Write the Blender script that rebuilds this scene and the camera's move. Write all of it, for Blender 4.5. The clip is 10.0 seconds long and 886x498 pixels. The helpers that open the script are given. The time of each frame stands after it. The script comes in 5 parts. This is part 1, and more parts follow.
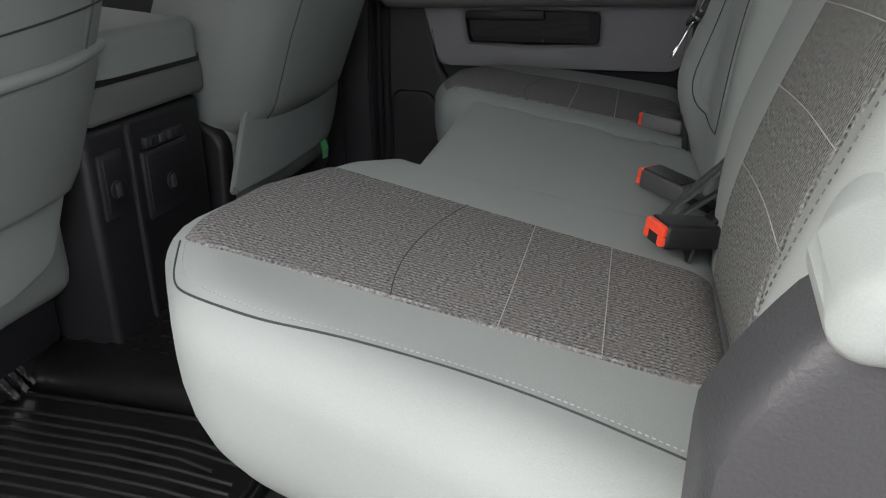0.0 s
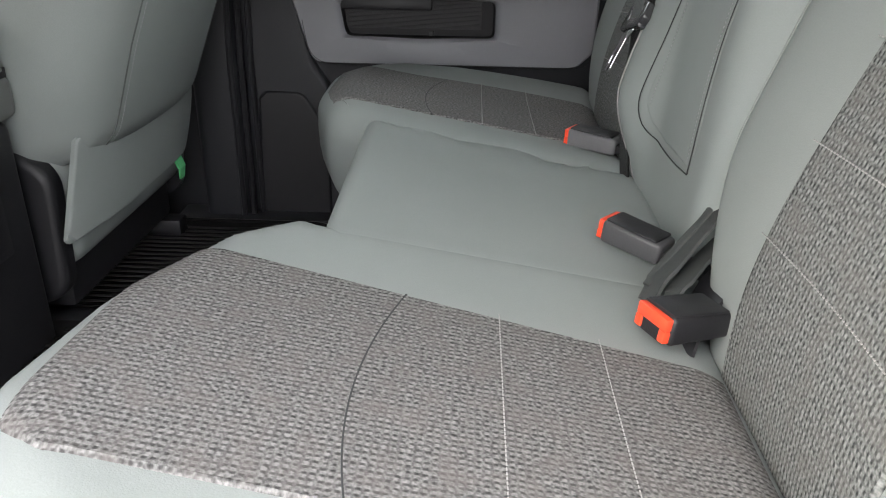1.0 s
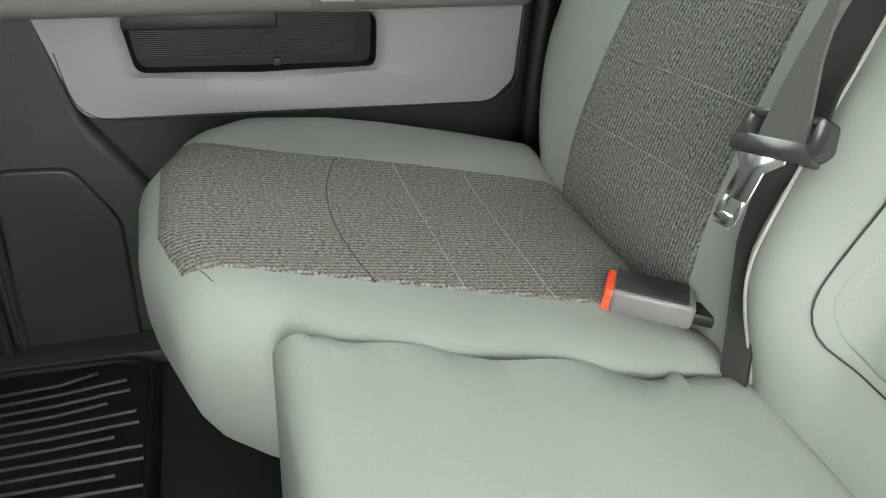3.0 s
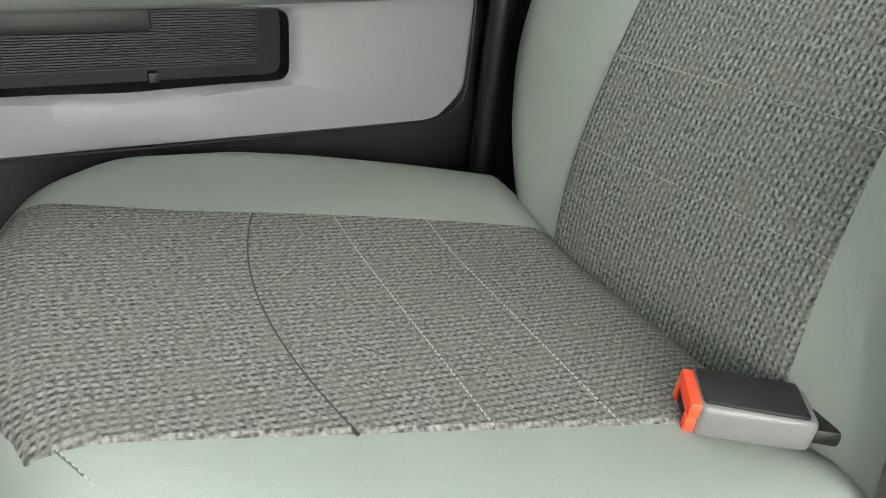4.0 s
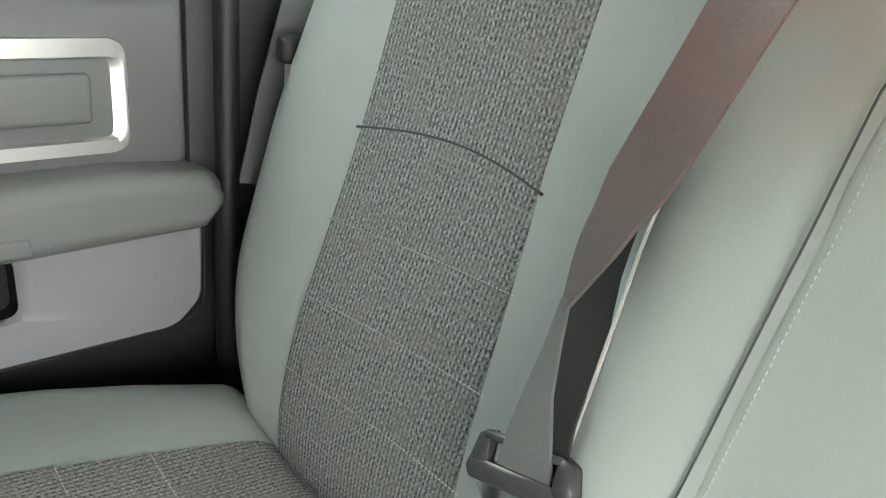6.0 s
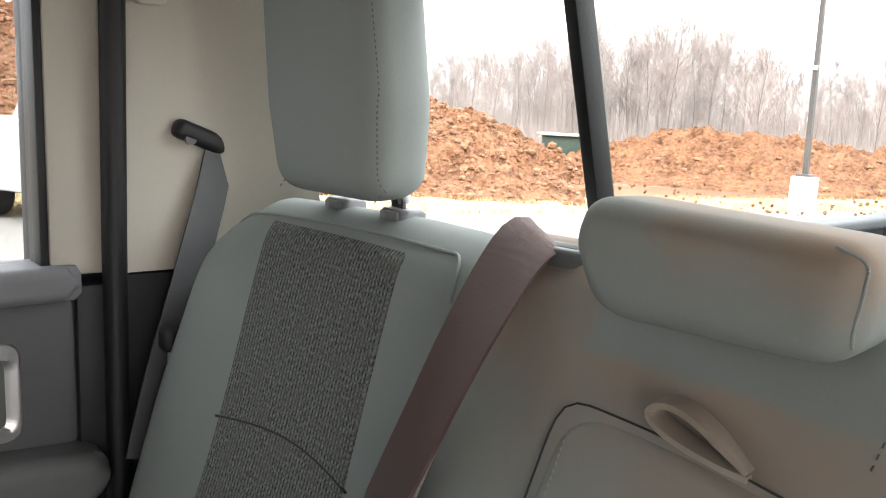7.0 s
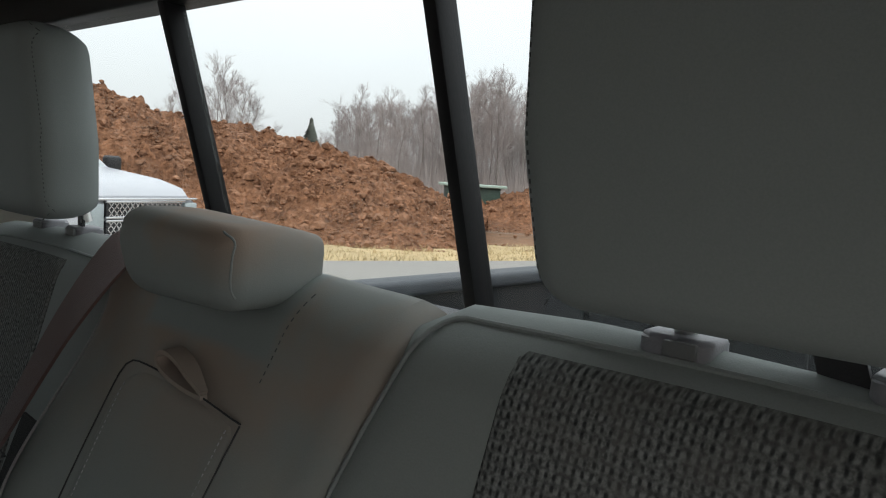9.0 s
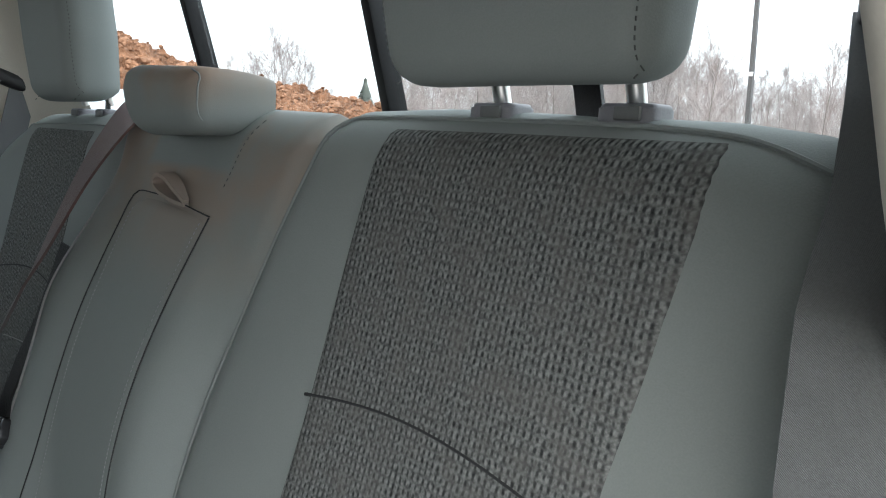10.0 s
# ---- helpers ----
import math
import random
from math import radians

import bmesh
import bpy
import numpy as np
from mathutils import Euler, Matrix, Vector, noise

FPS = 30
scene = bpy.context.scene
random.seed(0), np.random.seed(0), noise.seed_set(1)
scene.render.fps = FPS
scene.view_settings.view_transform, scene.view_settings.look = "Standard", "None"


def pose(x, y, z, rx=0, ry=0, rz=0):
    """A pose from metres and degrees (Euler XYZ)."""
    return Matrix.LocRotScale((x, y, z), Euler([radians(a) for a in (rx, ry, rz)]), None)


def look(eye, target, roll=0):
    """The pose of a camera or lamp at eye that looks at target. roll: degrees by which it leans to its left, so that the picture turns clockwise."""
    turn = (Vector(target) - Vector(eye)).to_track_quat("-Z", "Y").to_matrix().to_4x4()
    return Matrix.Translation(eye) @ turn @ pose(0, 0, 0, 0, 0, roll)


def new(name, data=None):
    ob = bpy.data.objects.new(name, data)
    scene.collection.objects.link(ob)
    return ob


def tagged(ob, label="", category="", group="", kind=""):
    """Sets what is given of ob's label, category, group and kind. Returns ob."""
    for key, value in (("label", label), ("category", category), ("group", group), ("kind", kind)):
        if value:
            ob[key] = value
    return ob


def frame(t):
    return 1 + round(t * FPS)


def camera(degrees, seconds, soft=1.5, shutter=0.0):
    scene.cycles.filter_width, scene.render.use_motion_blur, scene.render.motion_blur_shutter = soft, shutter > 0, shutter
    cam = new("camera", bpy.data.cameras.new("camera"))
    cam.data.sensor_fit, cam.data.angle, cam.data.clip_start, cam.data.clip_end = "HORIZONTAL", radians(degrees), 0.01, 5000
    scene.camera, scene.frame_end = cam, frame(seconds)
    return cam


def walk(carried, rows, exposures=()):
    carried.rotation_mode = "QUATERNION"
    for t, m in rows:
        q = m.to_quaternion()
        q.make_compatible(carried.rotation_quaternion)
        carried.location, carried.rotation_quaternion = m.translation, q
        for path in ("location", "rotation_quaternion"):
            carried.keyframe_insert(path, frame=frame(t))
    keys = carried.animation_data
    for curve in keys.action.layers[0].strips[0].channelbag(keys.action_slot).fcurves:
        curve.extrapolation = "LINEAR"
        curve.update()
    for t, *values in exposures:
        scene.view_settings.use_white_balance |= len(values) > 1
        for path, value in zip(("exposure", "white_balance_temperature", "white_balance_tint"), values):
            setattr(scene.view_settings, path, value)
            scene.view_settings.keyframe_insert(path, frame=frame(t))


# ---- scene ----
cam = camera(61.0, 10.0, soft=1.1)
PATH = [
    (0, (0.324, -0.978, 0.605), (-0.118, 0.817, -0.157), -0.3),
    (0.5, (0.254, -0.908, 0.618), (-0.122, 0.893, -0.166), -1.1),
    (1, (0.216, -0.766, 0.63), (0.151, 1.048, -0.209), 1.0),
    (1.5, (0.178, -0.623, 0.626), (0.274, 1.174, -0.246), 2.1),
    (2, (0.103, -0.489, 0.655), (0.443, 1.26, -0.251), 3.5),
    (2.5, (0.057, -0.341, 0.687), (0.524, 1.343, -0.286), 3.8),
    (3.8, (0.045, -0.017, 0.659), (0.812, 1.516, -0.373), 5.4),
    (4, (0.051, 0.027, 0.624), (0.905, 1.538, -0.369), 5.8),
    (4.5, (0.065, 0.08, 0.578), (1.127, 1.477, -0.38), 7.4),
    (5, (0.087, 0.088, 0.576), (1.232, 1.448, -0.34), 7.6),
    (5.5, (0.091, 0.036, 0.694), (1.31, 1.353, -0.189), 7.2),
    (6, (0.119, -0.052, 0.799), (1.363, 1.305, 0.015), 6.3),
    (6.2, (0.126, -0.089, 0.833), (1.379, 1.315, 0.156), 5.7),
    (7.3, (0.201, -0.219, 0.940), (1.565, 1.224, 0.700), 2.6),
    (7.5, (0.215, -0.246, 0.940), (1.606, 1.177, 0.745), 2.6),
    (8, (0.238, -0.327, 0.951), (1.691, 1.038, 0.795), 2.5),
    (8.5, (0.246, -0.397, 0.950), (1.735, 0.924, 0.757), 2.5),
    (9, (0.241, -0.498, 0.931), (1.746, 0.806, 0.744), 3.8),
    (9.5, (0.220, -0.606, 0.873), (1.683, 0.740, 0.652), 3.3),
    (10, (0.210, -0.693, 0.839), (1.605, 0.709, 0.540), 2.6),
]
EXPOSURES = [(0.0, 1.45, 6500, 10), (0.7, 2.32, 6500, 10), (1.5, 2.9, 6600, 7), (2.5, 3.5, 6850, 3), (4.0, 4.2, 6950, 0), (5.0, 4.08, 6900, -1), (5.5, 4.02, 6850, -1), (6.2, 4.0, 6700, 2), (7.3, 1.45, 6700, 13), (8.0, 0.25, 6850, 14), (8.6, 0.2, 6700, 12), (9.0, 0.45, 6400, 8), (9.5, 1.35, 6000, 3), (10.0, 1.58, 6050, 6)]
walk(cam, [(t, look(eye, target, roll)) for t, eye, target, roll in PATH], EXPOSURES)

# ---- world and light ----
world = bpy.data.worlds.new("overcast")
scene.world = world
world.use_nodes = True
wn = world.node_tree
sky = wn.nodes.new("ShaderNodeTexSky")
sky.sky_type = 'NISHITA'
sky.sun_disc = False
sky.sun_elevation = radians(37)
sky.sun_rotation = radians(234)
sky.air_density, sky.dust_density, sky.ozone_density = 1.0, 6.0, 1.0
haze = wn.nodes.new("ShaderNodeMix")
haze.data_type = 'RGBA'
haze.inputs[0].default_value = 0.85
wn.links.new(sky.outputs[0], haze.inputs[6])
haze.inputs[7].default_value = (8.2, 8.05, 8.3, 1)
way = wn.nodes.new("ShaderNodeTexCoord")
way_up = wn.nodes.new("ShaderNodeSeparateXYZ")
wn.links.new(way.outputs["Generated"], way_up.inputs[0])
zenith = wn.nodes.new("ShaderNodeMapRange")
zenith.inputs[1].default_value, zenith.inputs[2].default_value, zenith.inputs[3].default_value, zenith.inputs[4].default_value = 0.0, 1.0, 0.90, 2.5
wn.links.new(way_up.outputs[2], zenith.inputs[0])
overcast = wn.nodes.new("ShaderNodeVectorMath")
overcast.operation = 'SCALE'
wn.links.new(haze.outputs[2], overcast.inputs[0])
wn.links.new(zenith.outputs[0], overcast.inputs["Scale"])
wn.links.new(overcast.outputs[0], wn.nodes["Background"].inputs[0])
wn.nodes["Background"].inputs[1].default_value = 0.108
sun = new("sun", bpy.data.lights.new("sun", 'SUN'))
sun.data.energy, sun.data.angle, sun.data.color = 0.45, radians(45), (1, 0.98, 0.95)
sun.matrix_world = look((-7, -5, 6.5), (0, 0, 0))


# ---- materials ----
def material(name, colour, rough=0.6, metal=0.0, vary=0.15, grain=180.0, bump=0.15, stain=4.0, second=None, spec=0.5, dist=0.001):
    """Procedural surface: base colour varied at two scales, with fine relief."""
    m = bpy.data.materials.new(name)
    m.use_nodes = True
    nt = m.node_tree
    bs = nt.nodes["Principled BSDF"]
    co = nt.nodes.new("ShaderNodeTexCoord")
    n1 = nt.nodes.new("ShaderNodeTexNoise")
    n1.inputs["Scale"].default_value = grain
    n1.inputs["Detail"].default_value = 3
    n2 = nt.nodes.new("ShaderNodeTexNoise")
    n2.inputs["Scale"].default_value = stain
    n2.inputs["Detail"].default_value = 5
    for n in (n1, n2):
        nt.links.new(co.outputs["Object"], n.inputs["Vector"])
    ad = nt.nodes.new("ShaderNodeMath")
    ad.operation = 'ADD'
    nt.links.new(n1.outputs[0], ad.inputs[0])
    nt.links.new(n2.outputs[0], ad.inputs[1])
    rp = nt.nodes.new("ShaderNodeMapRange")
    rp.inputs[1].default_value, rp.inputs[2].default_value = 0.6, 1.4
    nt.links.new(ad.outputs[0], rp.inputs[0])
    mx = nt.nodes.new("ShaderNodeMix")
    mx.data_type = 'RGBA'
    lo = [c * (1 - vary) for c in colour]
    hi = [min(1, c * (1 + vary)) for c in (second or colour)]
    mx.inputs[6].default_value, mx.inputs[7].default_value = (*lo, 1), (*hi, 1)
    nt.links.new(rp.outputs[0], mx.inputs[0])
    nt.links.new(mx.outputs[2], bs.inputs["Base Color"])
    bs.inputs["Roughness"].default_value = rough
    bs.inputs["Metallic"].default_value = metal
    bs.inputs["Specular IOR Level"].default_value = spec
    if bump:
        bp = nt.nodes.new("ShaderNodeBump")
        bp.inputs["Strength"].default_value = bump
        bp.inputs["Distance"].default_value = dist
        nt.links.new(n1.outputs[0], bp.inputs["Height"])
        nt.links.new(bp.outputs[0], bs.inputs["Normal"])
    return m


def weave(name, plane, dark, light, warm, wid=0.0050, hei=0.0050):
    """Chunky two-tone tweed: rows of short yarn dashes with coloured flecks. plane: which two axes carry the threads."""
    m = bpy.data.materials.new(name)
    m.use_nodes = True
    nt = m.node_tree
    bs = nt.nodes["Principled BSDF"]
    co = nt.nodes.new("ShaderNodeTexCoord")
    sp = nt.nodes.new("ShaderNodeSeparateXYZ")
    cb = nt.nodes.new("ShaderNodeCombineXYZ")
    nt.links.new(co.outputs["Object"], sp.inputs[0])
    nt.links.new(sp.outputs["XYZ".index(plane[0])], cb.inputs[0])
    nt.links.new(sp.outputs["XYZ".index(plane[1])], cb.inputs[1])
    wob = nt.nodes.new("ShaderNodeTexNoise")
    wob.inputs["Scale"].default_value = 90
    nt.links.new(cb.outputs[0], wob.inputs["Vector"])
    wv = nt.nodes.new("ShaderNodeVectorMath")
    wv.operation = 'MULTIPLY_ADD'
    wv.inputs[1].default_value = (0.0014, 0.0012, 0)
    nt.links.new(wob.outputs["Color"], wv.inputs[0])
    nt.links.new(cb.outputs[0], wv.inputs[2])
    s2 = nt.nodes.new("ShaderNodeSeparateXYZ")
    nt.links.new(wv.outputs[0], s2.inputs[0])

    def calc(op, x, y):
        n = nt.nodes.new("ShaderNodeMath")
        n.operation = op
        for k, v in enumerate((x, y)):
            if isinstance(v, (int, float)):
                n.inputs[k].default_value = v
            elif v is not None:
                nt.links.new(v, n.inputs[k])
        return n.outputs[0]

    cu = calc('COSINE', calc('MULTIPLY', s2.outputs[0], 2 * math.pi / wid), None)
    cv = calc('COSINE', calc('MULTIPLY', s2.outputs[1], 2 * math.pi / hei), None)
    body = calc('ADD', calc('MULTIPLY', cv, -0.5), 0.55)
    knit = calc('ADD', calc('MULTIPLY', cu, body), calc('MULTIPLY', cv, -0.12))
    jit = nt.nodes.new("ShaderNodeTexNoise")
    jit.inputs["Scale"].default_value = 240
    nt.links.new(cb.outputs[0], jit.inputs["Vector"])
    knit = calc('ADD', knit, calc('MULTIPLY', calc('SUBTRACT', jit.outputs[0], 0.5), 1.6))
    kr = nt.nodes.new("ShaderNodeMapRange")
    kr.interpolation_type = 'SMOOTHSTEP'
    kr.inputs[1].default_value, kr.inputs[2].default_value = -0.95, 0.45
    nt.links.new(knit, kr.inputs[0])
    br = nt.nodes.new("ShaderNodeMix")
    br.data_type = 'RGBA'
    br.inputs[6].default_value, br.inputs[7].default_value = (*dark, 1), (*light, 1)
    nt.links.new(kr.outputs[0], br.inputs[0])
    n1 = nt.nodes.new("ShaderNodeTexNoise")
    n1.inputs["Scale"].default_value = 330
    n1.inputs["Detail"].default_value = 2
    nt.links.new(cb.outputs[0], n1.inputs["Vector"])
    n2 = nt.nodes.new("ShaderNodeTexNoise")
    n2.inputs["Scale"].default_value = 45
    n2.inputs["Detail"].default_value = 6
    nt.links.new(cb.outputs[0], n2.inputs["Vector"])
    r1 = nt.nodes.new("ShaderNodeMapRange")
    r1.inputs[1].default_value, r1.inputs[2].default_value, r1.inputs[3].default_value, r1.inputs[4].default_value = 0.35, 0.65, 0.6, 1.35
    nt.links.new(n1.outputs[0], r1.inputs[0])
    mu = nt.nodes.new("ShaderNodeMix")
    mu.data_type, mu.blend_type = 'RGBA', 'MULTIPLY'
    mu.inputs[0].default_value = 1.0
    nt.links.new(br.outputs[2], mu.inputs[6])
    nt.links.new(r1.outputs[0], mu.inputs[7])
    r2 = nt.nodes.new("ShaderNodeMapRange")
    r2.inputs[1].default_value, r2.inputs[2].default_value, r2.inputs[4].default_value = 0.45, 0.7, 0.6
    nt.links.new(n2.outputs[0], r2.inputs[0])
    m2 = nt.nodes.new("ShaderNodeMix")
    m2.data_type = 'RGBA'
    m2.inputs[7].default_value = (*warm, 1)
    nt.links.new(r2.outputs[0], m2.inputs[0])
    nt.links.new(mu.outputs[2], m2.inputs[6])
    nt.links.new(m2.outputs[2], bs.inputs["Base Color"])
    bs.inputs["Roughness"].default_value = 0.95
    bs.inputs["Specular IOR Level"].default_value = 0.1
    bp = nt.nodes.new("ShaderNodeBump")
    bp.inputs["Strength"].default_value = 0.5
    bp.inputs["Distance"].default_value = 0.0006
    nt.links.new(kr.outputs[0], bp.inputs["Height"])
    nt.links.new(bp.outputs[0], bs.inputs["Normal"])
    return m


CLOTH = material("grey_cloth", (0.236, 0.259, 0.251), 0.75, vary=0.08, grain=900, bump=0.2, stain=6, spec=0.3)
CLOTH_WORN = material("grey_cloth_stained", (0.232, 0.256, 0.248), 0.78, vary=0.06, grain=900, bump=0.15, stain=6, spec=0.25)


def brown_stain(m, low, high, tint, patch=True):
    """Brownish soiling above a height, broken up by noise, with a clean patch below the middle headrest."""
    nt = m.node_tree
    pos = nt.nodes["Texture Coordinate"].outputs["Object"]
    sp = nt.nodes.new("ShaderNodeSeparateXYZ")
    nt.links.new(pos, sp.inputs[0])
    up = nt.nodes.new("ShaderNodeMapRange")
    up.inputs[1].default_value, up.inputs[2].default_value = low, high
    nt.links.new(sp.outputs[2], up.inputs[0])
    no = nt.nodes.new("ShaderNodeTexNoise")
    no.inputs["Scale"].default_value, no.inputs["Detail"].default_value = 11, 4
    nt.links.new(pos, no.inputs["Vector"])
    nr = nt.nodes.new("ShaderNodeMapRange")
    nr.inputs[1].default_value, nr.inputs[2].default_value, nr.inputs[3].default_value = 0.36, 0.60, 0.15
    nt.links.new(no.outputs[0], nr.inputs[0])
    mu = nt.nodes.new("ShaderNodeMath")
    mu.operation = 'MULTIPLY'
    nt.links.new(up.outputs[0], mu.inputs[0])
    nt.links.new(nr.outputs[0], mu.inputs[1])
    side = nt.nodes.new("ShaderNodeMath")
    side.operation = 'ABSOLUTE'
    nt.links.new(sp.outputs[1], side.inputs[0])
    clean_y = nt.nodes.new("ShaderNodeMapRange")
    clean_y.inputs[1].default_value, clean_y.inputs[2].default_value = 0.078, 0.090
    nt.links.new(side.outputs[0], clean_y.inputs[0])
    clean_z = nt.nodes.new("ShaderNodeMapRange")
    clean_z.inputs[1].default_value, clean_z.inputs[2].default_value, clean_z.inputs[3].default_value, clean_z.inputs[4].default_value = 0.794, 0.802, 1.0, 0.0
    nt.links.new(sp.outputs[2], clean_z.inputs[0])
    keep = nt.nodes.new("ShaderNodeMath")
    keep.operation = 'MAXIMUM'
    nt.links.new(clean_y.outputs[0], keep.inputs[0])
    nt.links.new(clean_z.outputs[0], keep.inputs[1])
    fac = nt.nodes.new("ShaderNodeMath")
    fac.operation = 'MULTIPLY'
    nt.links.new(mu.outputs[0], fac.inputs[0])
    nt.links.new(keep.outputs[0], fac.inputs[1])
    mx = nt.nodes.new("ShaderNodeMix")
    mx.data_type = 'RGBA'
    mx.inputs[7].default_value = (*tint, 1)
    nt.links.new((fac if patch else mu).outputs[0], mx.inputs[0])
    nt.links.new(nt.nodes["Mix"].outputs[2], mx.inputs[6])
    nt.links.new(mx.outputs[2], nt.nodes["Principled BSDF"].inputs["Base Color"])


brown_stain(CLOTH_WORN, 0.68, 0.79, (0.285, 0.232, 0.192))
CLOTH_SOILED = material("grey_cloth_soiled_headrest", (0.232, 0.256, 0.248), 0.78, vary=0.06, grain=900, bump=0.15, stain=6, spec=0.25)
brown_stain(CLOTH_SOILED, 0.845, 0.885, (0.285, 0.215, 0.165), patch=False)
CLOTH_DARK = material("grey_cloth_thread", (0.09, 0.098, 0.095), 0.9, vary=0.2, grain=900)
THREAD = material("pale_thread", (0.29, 0.29, 0.28), 0.8, vary=0.2, grain=700)
THREAD_AND_GAP_DARK = material("dark_thread_and_gap_shade", (0.03, 0.032, 0.033), 0.9, vary=0.2, grain=700)
WEAVE_SEAT = weave("tweed_seat", "YX", (0.058, 0.058, 0.057), (0.190, 0.188, 0.184), (0.145, 0.134, 0.128))
WEAVE_BACK = weave("tweed_back", "YZ", (0.044, 0.048, 0.048), (0.192, 0.201, 0.194), (0.140, 0.138, 0.130), 0.0047, 0.0054)
BLACK = material("black_plastic", (0.012, 0.012, 0.014), 0.5, vary=0.2, grain=700, bump=0.3)
CHARCOAL = material("charcoal_plastic", (0.021, 0.022, 0.025), 0.55, vary=0.15, grain=650, bump=0.35)
PANEL = material("grey_door_plastic", (0.205, 0.206, 0.222), 0.5, vary=0.05, grain=800, bump=0.25)
PANEL_SOFT = material("soft_grey_armrest", (0.13, 0.137, 0.133), 0.55, vary=0.06, grain=700, bump=0.25)
SILVER = material("satin_silver_trim", (0.62, 0.62, 0.62), 0.28, 0.9, vary=0.04, grain=300, bump=0.02)
CHROME = material("polished_steel", (0.75, 0.75, 0.76), 0.16, 1.0, vary=0.05, grain=90, bump=0.02)
STEEL = material("plated_steel", (0.7, 0.7, 0.68), 0.3, 1.0, vary=0.08, grain=120, bump=0.03)
ORANGE = material("orange_red_button", (0.85, 0.075, 0.03), 0.4, vary=0.08, grain=200, bump=0.05)
DARK_BUCKLE = material("charcoal_buckle_plastic", (0.055, 0.055, 0.058), 0.45, vary=0.12, grain=500, bump=0.2)
GREY_BUCKLE = material("grey_buckle_plastic", (0.14, 0.14, 0.145), 0.45, vary=0.08, grain=500, bump=0.2)
RUBBER = material("black_rubber_mat", (0.008, 0.008, 0.008), 0.33, vary=0.5, grain=60, bump=0.2, stain=7, second=(0.013, 0.012, 0.012), spec=0.3)
CARPET = material("black_carpet", (0.012, 0.012, 0.012), 0.95, vary=0.5, grain=400, bump=0.8)
BEIGE = material("beige_pillar_trim", (0.60, 0.565, 0.49), 0.7, vary=0.05, grain=500, bump=0.2)
HEADLINER = material("headliner_cloth", (0.42, 0.405, 0.36), 0.95, vary=0.08, grain=900, bump=0.3)
WEBBING = material("belt_webbing", (0.100, 0.106, 0.104), 0.6, vary=0.2, grain=900, bump=0.4)
WEBBING_DARK = material("belt_webbing_dark", (0.014, 0.015, 0.015), 0.65, vary=0.15, grain=900, bump=0.4)
WEBBING_GREY = material("belt_webbing_grey", (0.052, 0.058, 0.056), 0.6, vary=0.15, grain=900, bump=0.4)
PANEL_UP = material("grey_upper_door_plastic", (0.12, 0.122, 0.125), 0.5, vary=0.05, grain=800, bump=0.25)
TRIM_GREY = material("dark_grey_trim", (0.035, 0.036, 0.039), 0.5, vary=0.1, grain=420, bump=0.5)
LINER = material("black_bed_liner", (0.012, 0.013, 0.015), 0.6, vary=0.25, grain=60, bump=0.06, stain=3, spec=0.2)
RAIL = material("grey_rail_cap", (0.035, 0.040, 0.048), 0.6, vary=0.15, grain=120, bump=0.15)
SOIL = material("bare_soil", (0.15, 0.082, 0.046), 0.95, vary=0.45, grain=2.2, stain=0.12, bump=0.8, dist=0.06, spec=0.2)
CLAY = material("excavated_clay", (0.070, 0.030, 0.015), 0.95, vary=0.4, grain=6.5, stain=1.1, bump=1.0, dist=0.22, second=(0.225, 0.112, 0.063), spec=0.15)
CLAY_CLOD = material("dry_clay_clods", (0.105, 0.047, 0.025), 0.95, vary=0.45, grain=9, stain=1.6, bump=0.8, dist=0.05, second=(0.26, 0.14, 0.085), spec=0.15)
CONCRETE = material("pale_concrete", (0.235, 0.222, 0.205), 0.85, vary=0.12, grain=9, stain=0.4, bump=0.3, dist=0.01, spec=0.3)
STRAW = material("dry_grass", (0.42, 0.33, 0.19), 0.95, vary=0.35, grain=12, stain=0.6, bump=0.8, dist=0.04, spec=0.1)
# Bark of crowns and brush: distance haze is put into the paler colour.
HAZY_BARK = material("hazed_winter_bark", (0.33, 0.29, 0.28), 0.95, vary=0.3, grain=4, stain=0.15, bump=0.2, spec=0.1)
TRUNK = material("winter_trunk_bark", (0.17, 0.15, 0.14), 0.95, vary=0.3, grain=4, stain=0.15, bump=0.2, spec=0.1)
# Needle green greyed and lightened to carry the haze in its colour.
HAZY_SPRUCE = material("hazed_spruce_needles", (0.11, 0.12, 0.105), 0.95, vary=0.4, grain=9, bump=0.2, spec=0.1)
PUDDLE = material("muddy_water", (0.30, 0.25, 0.21), 0.06, vary=0.1, grain=2, bump=0.0)
WHITE_CONCRETE = material("white_concrete", (0.72, 0.71, 0.68), 0.85, vary=0.08, grain=14, stain=2, bump=0.2)
POLE = material("dark_bronze_steel", (0.06, 0.055, 0.055), 0.5, vary=0.1, grain=20, bump=0.05)
DARKGREEN = material("dark_green_paint", (0.022, 0.045, 0.034), 0.6, vary=0.25, grain=6, stain=1.5, bump=0.1)
PALEGREEN = material("weathered_pale_green", (0.30, 0.38, 0.33), 0.7, vary=0.15, grain=5, stain=1.5, bump=0.1)
CARPAINT = material("silver_white_paint", (0.40, 0.41, 0.44), 0.25, vary=0.03, grain=3, bump=0.0)
CARGLASS = material("car_glass", (0.33, 0.37, 0.38), 0.08, vary=0.05, grain=2, bump=0.0)
BRASS = material("gold_badge", (0.65, 0.45, 0.12), 0.35, 0.6, vary=0.1, grain=60, bump=0.02)
LAMPLIT = material("lit_lens", (0.9, 0.8, 0.5), 0.4, vary=0.05)
